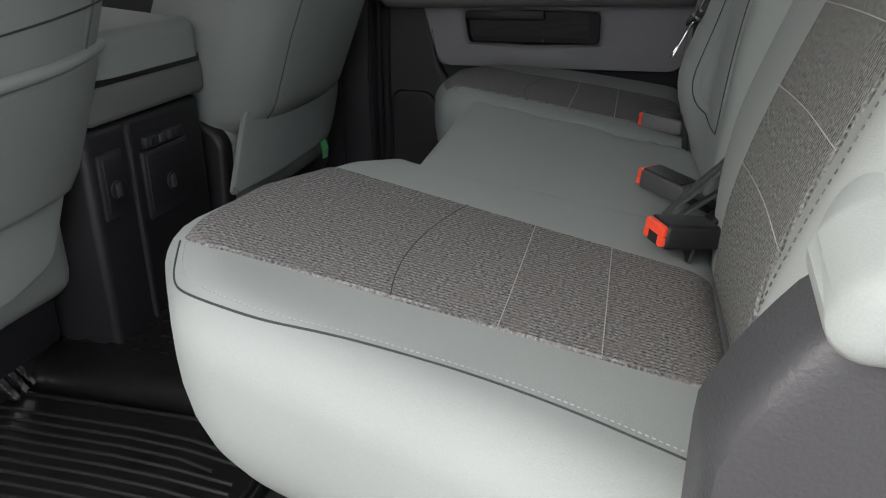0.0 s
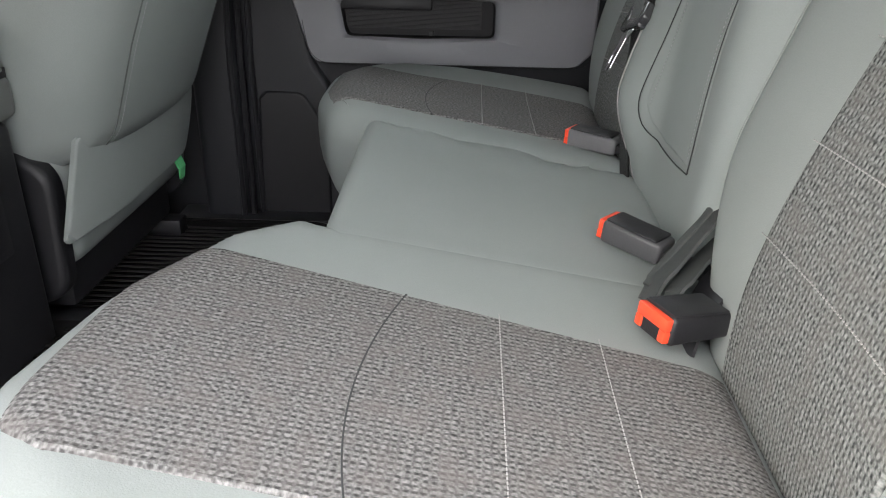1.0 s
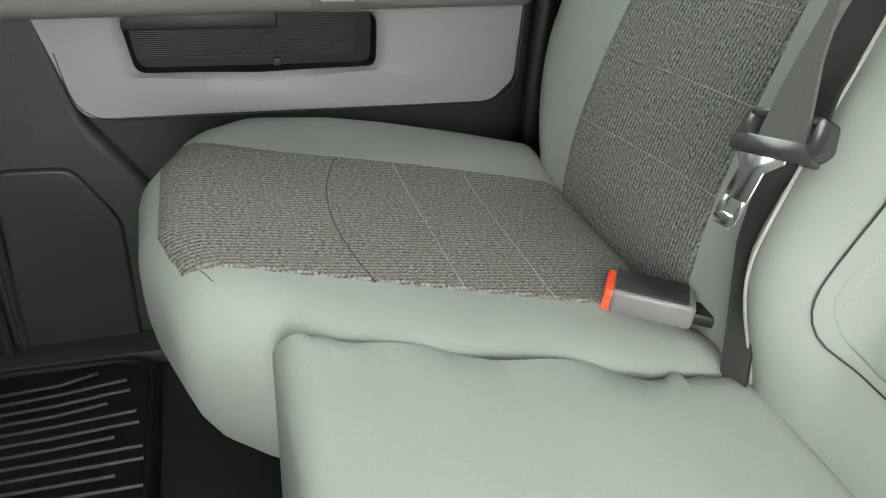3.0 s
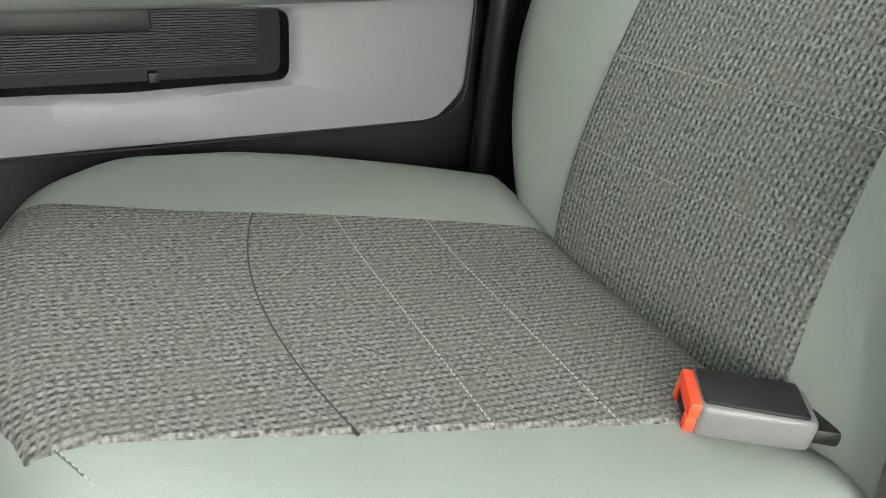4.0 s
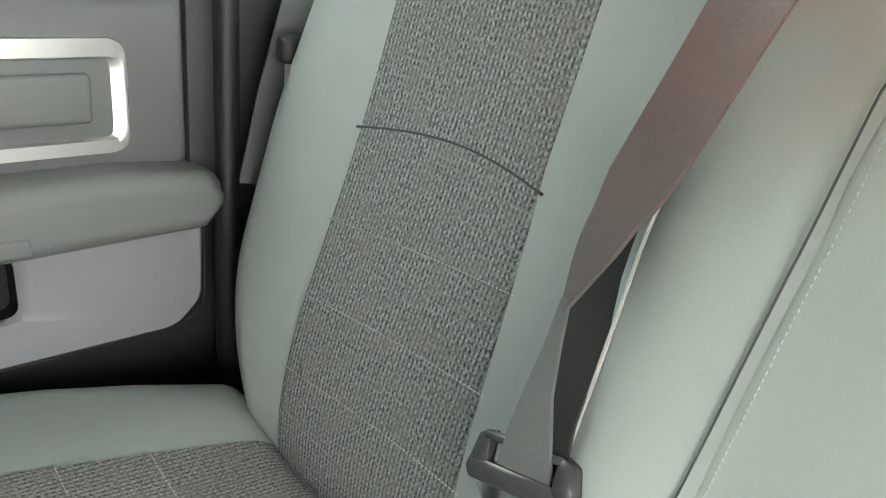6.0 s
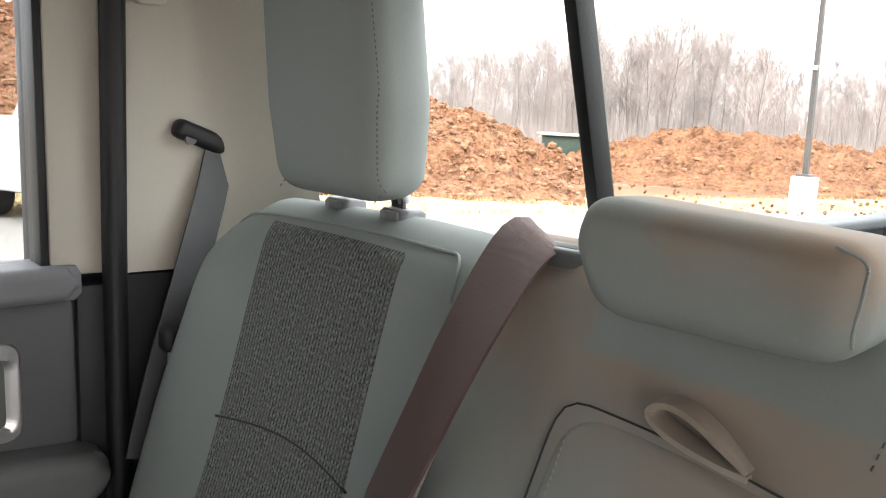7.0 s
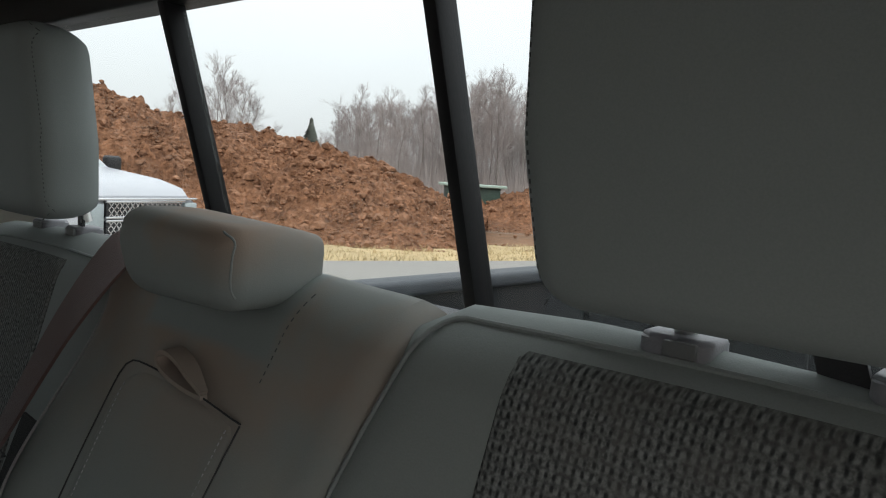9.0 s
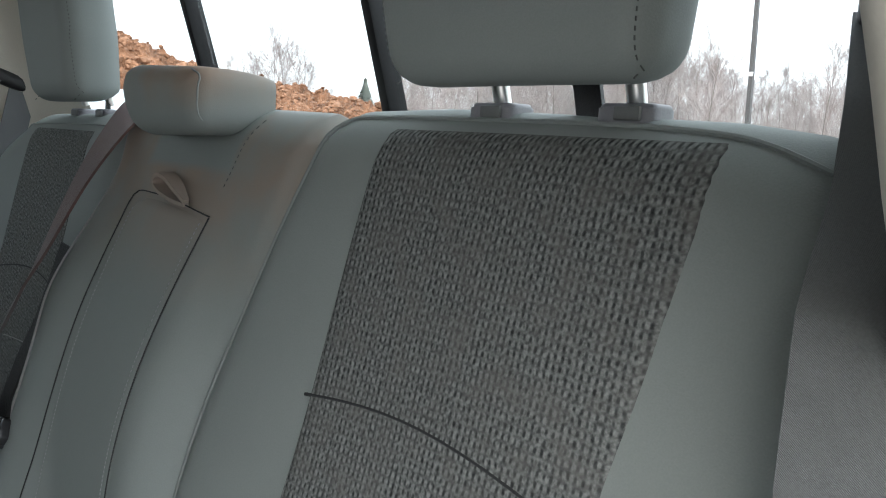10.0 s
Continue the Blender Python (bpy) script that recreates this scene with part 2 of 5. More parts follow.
LAMPLIT.node_tree.nodes["Principled BSDF"].inputs["Emission Color"].default_value = (1, 0.78, 0.35, 1)
LAMPLIT.node_tree.nodes["Principled BSDF"].inputs["Emission Strength"].default_value = 4.0
LATCH_BLACK = material("glossy_dark_plastic", (0.035, 0.036, 0.038), 0.22, vary=0.1, grain=200, bump=0.03)
BAR_BLACK = material("black_window_rubber", (0.008, 0.008, 0.009), 0.5, vary=0.2, grain=300, bump=0.1, spec=0.25)
# Grey webbing that turns red-brown with height.
WEBBING_BLEND = material("belt_webbing_browner_above", (0.085, 0.075, 0.073), 0.5, vary=0.12, grain=900, bump=0.4)
wf = WEBBING_BLEND.node_tree
wz = wf.nodes.new("ShaderNodeSeparateXYZ")
wf.links.new(wf.nodes["Texture Coordinate"].outputs["Object"], wz.inputs[0])
wr = wf.nodes.new("ShaderNodeMapRange")
wr.inputs[1].default_value, wr.inputs[2].default_value = 0.62, 0.74
wf.links.new(wz.outputs[2], wr.inputs[0])
wm = wf.nodes.new("ShaderNodeMix")
wm.data_type = 'RGBA'
wm.inputs[7].default_value = (0.118, 0.066, 0.057, 1)
wf.links.new(wr.outputs[0], wm.inputs[0])
wf.links.new(wf.nodes["Mix"].outputs[2], wm.inputs[6])
wf.links.new(wm.outputs[2], wf.nodes["Principled BSDF"].inputs["Base Color"])
WEBBING_LIGHT = material("belt_webbing_light", (0.10, 0.104, 0.108), 0.55, vary=0.15, grain=900, bump=0.4)
GREEN = material("green_tag", (0.12, 0.55, 0.22), 0.8, vary=0.1, grain=300)
# Rib rubber, lighter than the mat sheet.
RUBBER_RIB = material("lighter_rubber_rib", (0.018, 0.018, 0.018), 0.34, vary=0.3, grain=90, bump=0.1, spec=0.4)


def twill(m, scale=620.0, depth=0.0004):
    """Fine slanting ribs of woven webbing as relief."""
    nt = m.node_tree
    co = nt.nodes["Texture Coordinate"]
    rot = nt.nodes.new("ShaderNodeMapping")
    rot.inputs["Rotation"].default_value = (0.5, 0.35, 0.6)
    nt.links.new(co.outputs["Object"], rot.inputs[0])
    wv = nt.nodes.new("ShaderNodeTexWave")
    wv.inputs["Scale"].default_value = scale
    wv.inputs["Distortion"].default_value = 0.6
    nt.links.new(rot.outputs[0], wv.inputs["Vector"])
    bp = nt.nodes["Bump"]
    bp.inputs["Strength"].default_value = 0.8
    bp.inputs["Distance"].default_value = depth
    nt.links.new(wv.outputs["Fac"], bp.inputs["Height"])


for m_ in (WEBBING, WEBBING_DARK, WEBBING_GREY, WEBBING_BLEND):
    twill(m_)


def glass(name, tint=(0.9, 0.93, 0.92)):
    m = bpy.data.materials.new(name)
    m.use_nodes = True
    nt = m.node_tree
    out = nt.nodes["Material Output"]
    tr = nt.nodes.new("ShaderNodeBsdfTransparent")
    tr.inputs[0].default_value = (*tint, 1)
    gl = nt.nodes.new("ShaderNodeBsdfGlossy")
    gl.inputs["Roughness"].default_value = 0.02
    mx = nt.nodes.new("ShaderNodeMixShader")
    mx.inputs[0].default_value = 0.035
    nt.links.new(tr.outputs[0], mx.inputs[1])
    nt.links.new(gl.outputs[0], mx.inputs[2])
    nt.links.new(mx.outputs[0], out.inputs[0])
    return m


GLASS = glass("window_glass")
TINTED = glass("side_glass", (0.74, 0.77, 0.77))


# ---- mesh helpers ----
def thing(name, label, category, kind="", group="", at=(0, 0, 0)):
    e = new(name)
    e.location = at
    return tagged(e, label, category, group, kind)


def finish(ob, parent, label):
    """Parents ob, built in world coordinates, under a thing or a part."""
    if parent is not None:
        ob.parent = parent
        base = parent.location if parent.parent is None else parent.parent.location if parent.parent.parent is None else parent.parent.parent.location
        if parent.parent is None:
            ob.location = -Vector(base)
    if label:
        ob["label"] = label
    return ob


def part(name, bm, mat, parent=None, label="", smooth=True):
    """Links a bmesh as one mesh object, under a thing or a part where one is given."""
    me = bpy.data.meshes.new(name)
    bmesh.ops.recalc_face_normals(bm, faces=bm.faces)
    bm.to_mesh(me)
    bm.free()
    me.materials.append(mat)
    if smooth:
        me.polygons.foreach_set("use_smooth", [True] * len(me.polygons))
        me.set_sharp_from_angle(angle=radians(38))
    return finish(new(name, me), parent, label)


def box(x0, x1, y0, y1, z0, z1, bevel=0.004, seg=2, bm=None):
    b = bmesh.new()
    bmesh.ops.create_cube(b, size=1)
    for v in b.verts:
        v.co = ((x0 + x1) / 2 + v.co.x * (x1 - x0), (y0 + y1) / 2 + v.co.y * (y1 - y0), (z0 + z1) / 2 + v.co.z * (z1 - z0))
    if bevel:
        bmesh.ops.bevel(b, geom=b.edges[:], offset=bevel, segments=seg, profile=0.5, affect='EDGES')
    if bm is None:
        return b
    return join(bm, b)


def join(a, b):
    me = bpy.data.meshes.new("tmp")
    b.to_mesh(me)
    b.free()
    a.from_mesh(me)
    bpy.data.meshes.remove(me)
    return a


def moved(bm, m):
    bmesh.ops.transform(bm, matrix=m, verts=bm.verts)
    return bm


def rings_mesh(rings, closed=True, cap0=False, cap1=True):
    """Skin over rings of equal point count."""
    bm = bmesh.new()
    vs = [[bm.verts.new(p) for p in r] for r in rings]
    n = len(rings[0])
    for a, b in zip(vs, vs[1:]):
        for i in range(n if closed else n - 1):
            j = (i + 1) % n
            bm.faces.new((a[i], a[j], b[j], b[i]))
    if cap0:
        bm.faces.new(vs[0][::-1])
    if cap1:
        bm.faces.new(vs[-1])
    return bm


def chain(pts, n=60):
    """Rounds an open polyline."""
    p = np.array(pts, float)
    for _ in range(3):
        q = np.stack([0.75 * p[:-1] + 0.25 * p[1:], 0.25 * p[:-1] + 0.75 * p[1:]], 1).reshape(-1, p.shape[1])
        p = np.vstack([p[:1], q, p[-1:]])
    return resample(p, n, closed=False)


def fillet(poly, r=0.03, n=8):
    """A closed polygon with round corners; a corner may name its own radius as a third number."""
    out = []
    k = len(poly)
    for i in range(k):
        p, a, b = (Vector(poly[j % k][:2]) for j in (i, i - 1, i + 1))
        rr = poly[i][2] if len(poly[i]) > 2 else r
        u, v = (a - p), (b - p)
        ang = u.angle(v)
        cut = min(rr / max(math.tan(ang / 2), 1e-3), 0.48 * u.length, 0.48 * v.length)
        s, e = p + u.normalized() * cut, p + v.normalized() * cut
        for t in np.linspace(0, 1, n):
            out.append(((1 - t) ** 2 * s + 2 * t * (1 - t) * p + t * t * e)[:])
    return np.array(out)


def resample(p, n, closed=True):
    p = np.array(p, float)
    if closed:
        p = np.vstack([p, p[:1]])
    s = np.concatenate([[0], np.cumsum(np.linalg.norm(np.diff(p, axis=0), axis=1))])
    t = np.linspace(0, s[-1], n + (1 if closed else 0))
    q = np.stack([np.interp(t, s, p[:, k]) for k in range(p.shape[1])], 1)
    return q[:-1] if closed else q


def tube(points, r, mat, name, parent, sides=6, label="", flat=1.0):
    """A round cord along points."""
    P = [Vector(p) for p in points]
    rings = []
    up = Vector((0.13, 0.21, 1)).normalized()
    for i, p in enumerate(P):
        d = (P[min(i + 1, len(P) - 1)] - P[max(i - 1, 0)]).normalized()
        a = d.cross(up).normalized()
        b = a.cross(d)
        rings.append([p + r * (math.cos(k) * a + flat * math.sin(k) * b) for k in np.linspace(0, 2 * math.pi, sides, endpoint=False)])
    return part(name, rings_mesh(rings, cap0=True), mat, parent, label)


class Pad:
    """A stuffed, rounded cushion over a closed outline in (a, b); fmap(a, b, h) sends it into the world, h is height over the crown."""

    def __init__(self, outline, R, depth, fmap, taper=0.0, n=128, corner=0.03):
        self.o = resample(fillet(outline, corner), n)
        area = np.sum(self.o[:, 0] * np.roll(self.o[:, 1], -1) - np.roll(self.o[:, 0], -1) * self.o[:, 1])
        if area < 0:
            self.o = self.o[::-1]
        self.R, self.depth, self.fmap, self.taper = R, depth, fmap, taper

    def h(self, a, b):
        p = np.array([a, b])
        q = np.roll(self.o, -1, 0)
        e = q - self.o
        t = np.clip(((p - self.o) * e).sum(1) / (e * e).sum(1), 0, 1)
        d = np.linalg.norm(self.o + t[:, None] * e - p, axis=1).min()
        d = min(d, self.R)
        return -self.R + math.sqrt(max(0, self.R ** 2 - (self.R - d) ** 2))

    def inside(self, a, b):
        """Signed distance inwards from the outline."""
        o, q = self.o, np.roll(self.o, -1, 0)
        c = ((o[:, 1] > b) != (q[:, 1] > b)) & (a < (q[:, 0] - o[:, 0]) * (b - o[:, 1]) / (q[:, 1] - o[:, 1] + 1e-12) + o[:, 0])
        e = q - o
        p = np.array([a, b])
        t = np.clip(((p - o) * e).sum(1) / (e * e).sum(1), 0, 1)
        d = np.linalg.norm(o + t[:, None] * e - p, axis=1).min()
        return d if c.sum() % 2 else -d

    def rim(self, out=0.0):
        """The pad's lower edge as a closed line."""
        t = np.roll(self.o, -1, 0) - np.roll(self.o, 1, 0)
        t /= np.linalg.norm(t, axis=1)[:, None]
        q = self.o + np.stack([-t[:, 1], t[:, 0]], 1) * (self.taper - out)
        return [self.fmap(a, b, -self.depth) for a, b in np.vstack([q, q[:1]])]

    def at(self, a, b, lift=0.0):
        return self.fmap(a, b, self.h(a, b) + lift)

    def mesh(self):
        o, R = self.o, self.R
        t = np.roll(o, -1, 0) - np.roll(o, 1, 0)
        t /= np.linalg.norm(t, axis=1)[:, None]
        inn = np.stack([-t[:, 1], t[:, 0]], 1)
        rings = []

        def inset(d):
            """The outline moved inwards by d; loops at tight corners are drawn straight."""
            q = o + inn * d
            if d <= 0:
                return q
            e = np.roll(o, -1, 0) - o
            w = q[:, None, :] - o[None]
            s = np.clip((w * e[None]).sum(2) / (e * e).sum(1)[None], 0, 1)
            dist = np.linalg.norm(w - s[..., None] * e[None], axis=2).min(1)
            ok = dist > d * 0.985
            if ok.sum() > 8 and not ok.all():
                i = np.arange(len(o))
                q = np.stack([np.interp(i, i[ok], q[ok, c], period=len(o)) for c in (0, 1)], 1)
            return q

        for k in np.linspace(0, 1, 8):
            rings.append((o + inn * self.taper * (1 - k) ** 3.2, -self.depth + (self.depth - R) * k))
        for f in np.linspace(0, math.pi / 2, 9)[1:]:
            rings.append((inset(R * (1 - math.cos(f))), -R + R * math.sin(f)))
        last = rings[-1][0]
        c = last.mean(0)
        for k in (0.93, 0.82, 0.68, 0.52, 0.36, 0.2, 0.08):
            rings.append((c + (last - c) * k, 0.0))
        return rings_mesh([[self.fmap(a, b, h) for a, b in r] for r, h in rings], cap0=True)

    def inlay(self, edge0, edge1, b0, b1, na=40, nb=56, lift=0.0022):
        """A panel of other cloth laid on the pad between a = edge0(b) and a = edge1(b); its rim dips into the seam."""
        bm = bmesh.new()
        g, start = [], []
        for i in range(na + 1):
            b = b0
            while self.inside(edge0(b) + (edge1(b) - edge0(b)) * i / na, b) < 0.012 and b < b1:
                b += 0.002
            start.append(b)
        for j in range(nb + 1):
            row = []
            for i in range(na + 1):
                b = start[i] + (b1 - start[i]) * j / nb
                a = edge0(b) + (edge1(b) - edge0(b)) * i / na
                rim = i in (0, na) or j in (0, nb)
                row.append(bm.verts.new(self.at(a, b, -0.003 if rim else lift)))
            g.append(row)
        for j in range(nb):
            for i in range(na):
                bm.faces.new((g[j][i], g[j][i + 1], g[j + 1][i + 1], g[j + 1][i]))
        return bm

    def line(self, pts, lift=0.001, n=40):
        q = resample(pts, n, closed=False)
        keep = [p for p in q if self.inside(*p) > 0.0015]
        return [self.at(a, b, lift) for a, b in (keep if len(keep) > 4 else q)]

    def dashes(self, pts, step=0.006, r=0.0006, lift=0.0015):
        """A row of stitches along pts as one mesh."""
        total = sum(math.dist(p, q) for p, q in zip(pts, pts[1:]))
        k = max(2, int(total / step))
        q = resample(pts, k * 2, closed=False)
        bm = bmesh.new()
        for i in range(0, 2 * k - 1, 2):
            p0, p1 = Vector(self.at(*q[i], lift)), Vector(self.at(*q[i + 1], lift))
            d = (p1 - p0).normalized()
            s = d.cross(Vector((0.3, 0.2, 1))).normalized() * r
            u = s.cross(d)
            rr = [[p + s * math.cos(w) + u * math.sin(w) for w in (0, 1.57, 3.14, 4.71)] for p in (p0, p1)]
            join(bm, rings_mesh(rr, cap0=True))
        return bm


def ribbon(points, widths, mat, name, parent, across, thick=0.0014, label=""):
    """A flat strap along points; across: the direction of its width at each point."""
    P = resample(points, 40, closed=False)
    A = resample(across, 40, closed=False) if len(across) > 1 else np.repeat(np.array(across, float), 40, 0)
    W = np.interp(np.linspace(0, 1, 40), np.linspace(0, 1, len(widths)), widths)
    rings = []
    for i in range(40):
        d = Vector(P[min(i + 1, 39)] - P[max(i - 1, 0)]).normalized()
        a = Vector(A[i])
        a = (a - d * a.dot(d)).normalized()
        u = d.cross(a) * thick
        p, w = Vector(P[i]), W[i] / 2
        rings.append([p - a * w - u, p - a * w * 0.5 - u, p + a * w * 0.5 - u, p + a * w - u, p + a * w + u, p + a * w * 0.5 + u, p - a * w * 0.5 + u, p - a * w + u])
    return part(name, rings_mesh(rings, cap0=True), mat, parent, label)


# ---- the rear bench ----
SPINE_Z = [0.20, 0.25, 0.33, 0.38, 0.42, 0.49, 0.56, 0.625, 0.70, 0.77, 0.84, 0.95]
SPINE_X = [0.434, 0.430, 0.426, 0.430, 0.438, 0.459, 0.485, 0.506, 0.526, 0.543, 0.565, 0.60]
FINE_Z = np.linspace(0.20, 0.95, 151)
FINE_X = np.convolve(np.pad(np.interp(FINE_Z, SPINE_Z, SPINE_X), 12, mode='reflect', reflect_type='odd'), np.ones(25) / 25, 'valid')


def spine(z):
    """How far back the backrests' face lies at height z."""
    return float(np.interp(z, FINE_Z, FINE_X))


def smooth(a, b, v):
    k = min(1.0, max(0.0, (v - a) / (b - a)))
    return k * k * (3 - 2 * k)


def cushion_z(x, y):
    """Height of the seat's crown: it falls to the rear; the far cushion dips towards its outer bolster."""
    k = min(1.0, max(0.0, (y + 0.1) / 0.3))
    z = 0.364 - (0.17 - 0.05 * k) * (x - 0.05) + 0.004 * math.sin(7 * y + 3 * x)
    if y > 0.45:
        z += 0.06 * smooth(0.45, 0.58, y) * max(0.0, x - 0.12)
    return z


def cushion_map(x, y, h):
    """The edges that lie against the middle cushion are only softly rounded."""
    k = smooth(0.07, 0.115, x) * (1 - smooth(0.26, 0.30, y + 0.2 * (x - 0.1)) if y > 0 else smooth(-0.21, -0.17, y))
    flat = h * (0.22 if y > 0 else 0.45) if h > -0.05 else h + 0.05 * (1 - (0.22 if y > 0 else 0.45))
    return (x, y, cushion_z(x, y) + h + k * (flat - h))


def middle_map(x, y, h):
    """It dips under the far cushion along a slanting crease."""
    crease = 0.229 - 0.22 * (x - 0.095)
    return (x, y, cushion_z(x, y) - 0.001 - 0.05 * smooth(crease - 0.012, crease + 0.03, y) + h)


def back_map(y, z, h):
    drop = 0.75 * min(0.0, h + 0.035) * min(1.0, max(0.0, (z - 0.70) / 0.12))
    bolster = 0.034 * smooth(0.50, 0.60, abs(y)) * (1 - smooth(0.58, 0.80, z)) if y < 0 else 0.012 * smooth(0.48, 0.60, y)
    return (spine(z) - h - 0.006 * math.sin(9 * y) ** 2 - bolster, y, z + drop)


BULGE_Z = np.linspace(0.36, 0.85, 50)
BULGE = (BULGE_Z, 0.034 * np.sin(math.pi * (BULGE_Z - 0.36) / 0.49) ** 2)


def belly(y, z):
    """How far the folded armrest and the middle of the centre backrest stand proud."""
    k = smooth(0.065, 0.135, y)
    bulge = float(np.interp(z, *BULGE)) * smooth(-0.135, -0.075, y)
    edge = 0.046 * smooth(0.30, 0.44, z) * (1 - smooth(0.64, 0.80, z))
    return bulge * (1 - k) + k * max(edge, bulge * (1 - smooth(0.085, 0.155, y)))


def centre_map(y, z, h):
    x, y, z1 = back_map(y, z, h)
    return (x - belly(y, z), y, z1)


def armrest_map(y, z, h):
    return (spine(z) - belly(y, z) - 0.004 - h, y, z)


def outer_cushion(s, outline, inn, out, front, welt, label, taper):
    """An outer seat cushion with its tweed panel; s is the side, -1 or 1; inn(x), out(x): the panel's edges."""
    t = thing("seat_cushion", label, "seat cushion", group="rear bench cushions", at=(0.2, s * 0.42, 0.14))
    q = Pad([(c[1], c[0], *c[2:]) for c in outline], 0.05, 0.205, lambda b, a, h: cushion_map(a, b, h), taper=taper)
    part("cushion_body", q.mesh(), CLOTH, t, "smooth grey cloth cushion body")
    part("fabric_insert", q.inlay(inn, out, front, 0.425), WEAVE_SEAT, t, "brown-grey tweed insert")
    i0, o0 = inn(0.17), out(0.17)
    arc = [(i0 + (o0 - i0) * k, 0.136 + 0.033 * (1 - k) ** 2.2 + 0.022 * k ** 3 if s < 0 else 0.136 + 0.024 * (1 - k) ** 3 + 0.038 * k ** 3) for k in np.linspace(0.015, 0.975, 20)]
    tube(q.line(arc, 0.0014), 0.0011, THREAD_AND_GAP_DARK, "seam", t)
    for x in (0.243, 0.322) if s < 0 else (0.231, 0.306):
        part("stitch_line", q.dashes([(inn(x), x), (out(x), x)], step=0.004, lift=0.0030, r=0.0006), THREAD, t)
    w = [(b, a) for a, b in chain(welt)]
    tube(q.line(w, 0.0002, 60), 0.0010 if s < 0 else 0.0006, THREAD_AND_GAP_DARK if s < 0 else CLOTH_DARK, "piping", t)
    part("stitch_line", q.dashes([(b - s * 0.007, a + 0.004) for b, a in w], step=0.0045, r=0.0005, lift=0.0004), CLOTH_PALE, t)
    tube(q.rim(0.003), 0.0045, CLOTH, "piping", t, 8, label="frayed lower welt")
    return t


CLOTH_PALE = material("pale_grey_thread", (0.30, 0.31, 0.31), 0.8, vary=0.2, grain=700)
outer_cushion(-1, [(0.442, -0.105), (0.10, -0.100, 0.05), (0.050, -0.085, 0.04), (-0.010, -0.15, 0.08), (-0.059, -0.29, 0.15), (-0.072, -0.43, 0.08), (0.02, -0.562, 0.12), (0.20, -0.60, 0.2), (0.442, -0.652)],
    lambda x: -0.204 - 0.15 * x, lambda x: -0.475 - 0.03 * (x - 0.1) + 0.5 * max(0, -x), -0.04,
    [(0.40, -0.580), (0.27, -0.548), (0.15, -0.546), (0.075, -0.548), (0.02, -0.533), (-0.020, -0.497), (-0.038, -0.45)],
    "grey cloth rear seat cushion with tweed insert beside the open door", 0.085)
outer_cushion(1, [(0.442, 0.148), (0.11, 0.222, 0.04), (0.062, 0.238, 0.02), (0.008, 0.279, 0.06), (-0.025, 0.376, 0.10), (-0.030, 0.50, 0.08), (0.01, 0.63, 0.12), (0.08, 0.700, 0.10), (0.19, 0.702, 0.12), (0.26, 0.684, 0.15), (0.345, 0.652, 0.2), (0.442, 0.605)],
    lambda x: 0.314 - 0.20 * x, lambda x: 0.580 - 0.200 * x, -0.010,
    [(0.036, 0.295), (0.020, 0.325), (0.006, 0.37), (-0.002, 0.48), (0.015, 0.57)],
    "grey cloth rear seat cushion with tweed insert beside the closed door", 0.07)

middle = thing("middle_seat_cushion", "plain smooth grey cloth middle seat cushion", "seat cushion", group="rear bench cushions", at=(0.2, 0.05, 0.14))
mp = Pad([(0.440, -0.155), (0.078, -0.155, 0.02), (0.072, 0.262, 0.03), (0.440, 0.262)], 0.022, 0.26, middle_map)
part("cushion_body", mp.mesh(), CLOTH, middle)

bench = thing("bench_base", "black steel and carpet box carrying the rear bench", "seat base", at=(0.3, 0, 0))
part("base_box", box(0.17, 0.62, -0.58, 0.58, 0.0, 0.10, 0.01), BLACK, bench)
for y in (-0.30, 0.30):
    part("bracket", box(0.10, 0.19, y - 0.03, y + 0.03, 0.0, 0.10, 0.006), CHARCOAL, bench)


def backrest(side, label, outline, inn, out, z1):
    t = thing("rear_backrest", label, "backrest", group="rear bench backrests", at=(0.5, side * 0.42, 0.30))
    p = Pad(outline, 0.045, 0.10, back_map, n=160)
    part("back_body", p.mesh(), CLOTH, t, "smooth grey cloth backrest body")
    part("fabric_insert", p.inlay(inn, out, 0.245, z1, 32, 72), WEAVE_BACK, t, "dark grey tweed insert")
    zc = 0.636 if side > 0 else 0.652
    arc = [(inn(zc) + (out(zc) - inn(zc)) * k, zc + 0.016 * math.sin(math.pi * (0.15 + 0.85 * k)) - 0.008) for k in np.linspace(0, 1, 14)]
    tube(p.line(arc, 0.0014), 0.0013, THREAD_AND_GAP_DARK, "seam", t)
    for z in (0.413, 0.485, 0.556):
        dz = 0.010 if side > 0 else 0.0
        part("stitch_line", p.dashes([(inn(z), z + dz), (out(z), z - dz)], step=0.004, lift=0.0030, r=0.0006), THREAD, t)
    top = z1 + 0.004
    s = side
    edge = [(s * 0.124, 0.44), (s * 0.119, 0.60), (s * 0.172, 0.76), (s * 0.198, 0.826), (s * 0.212, top - 0.001)] if s < 0 else [(s * 0.208, 0.80), (s * 0.215, 0.832)]
    tube(p.line(chain(edge + [(s * 0.24, top - 0.001), (s * 0.30, top), (s * 0.50, top - 0.002), (s * 0.56, top - 0.012), (s * 0.63, top - 0.05)], 120), 0.0008, 120), 0.0017, CLOTH, "piping", t)
    return t, p


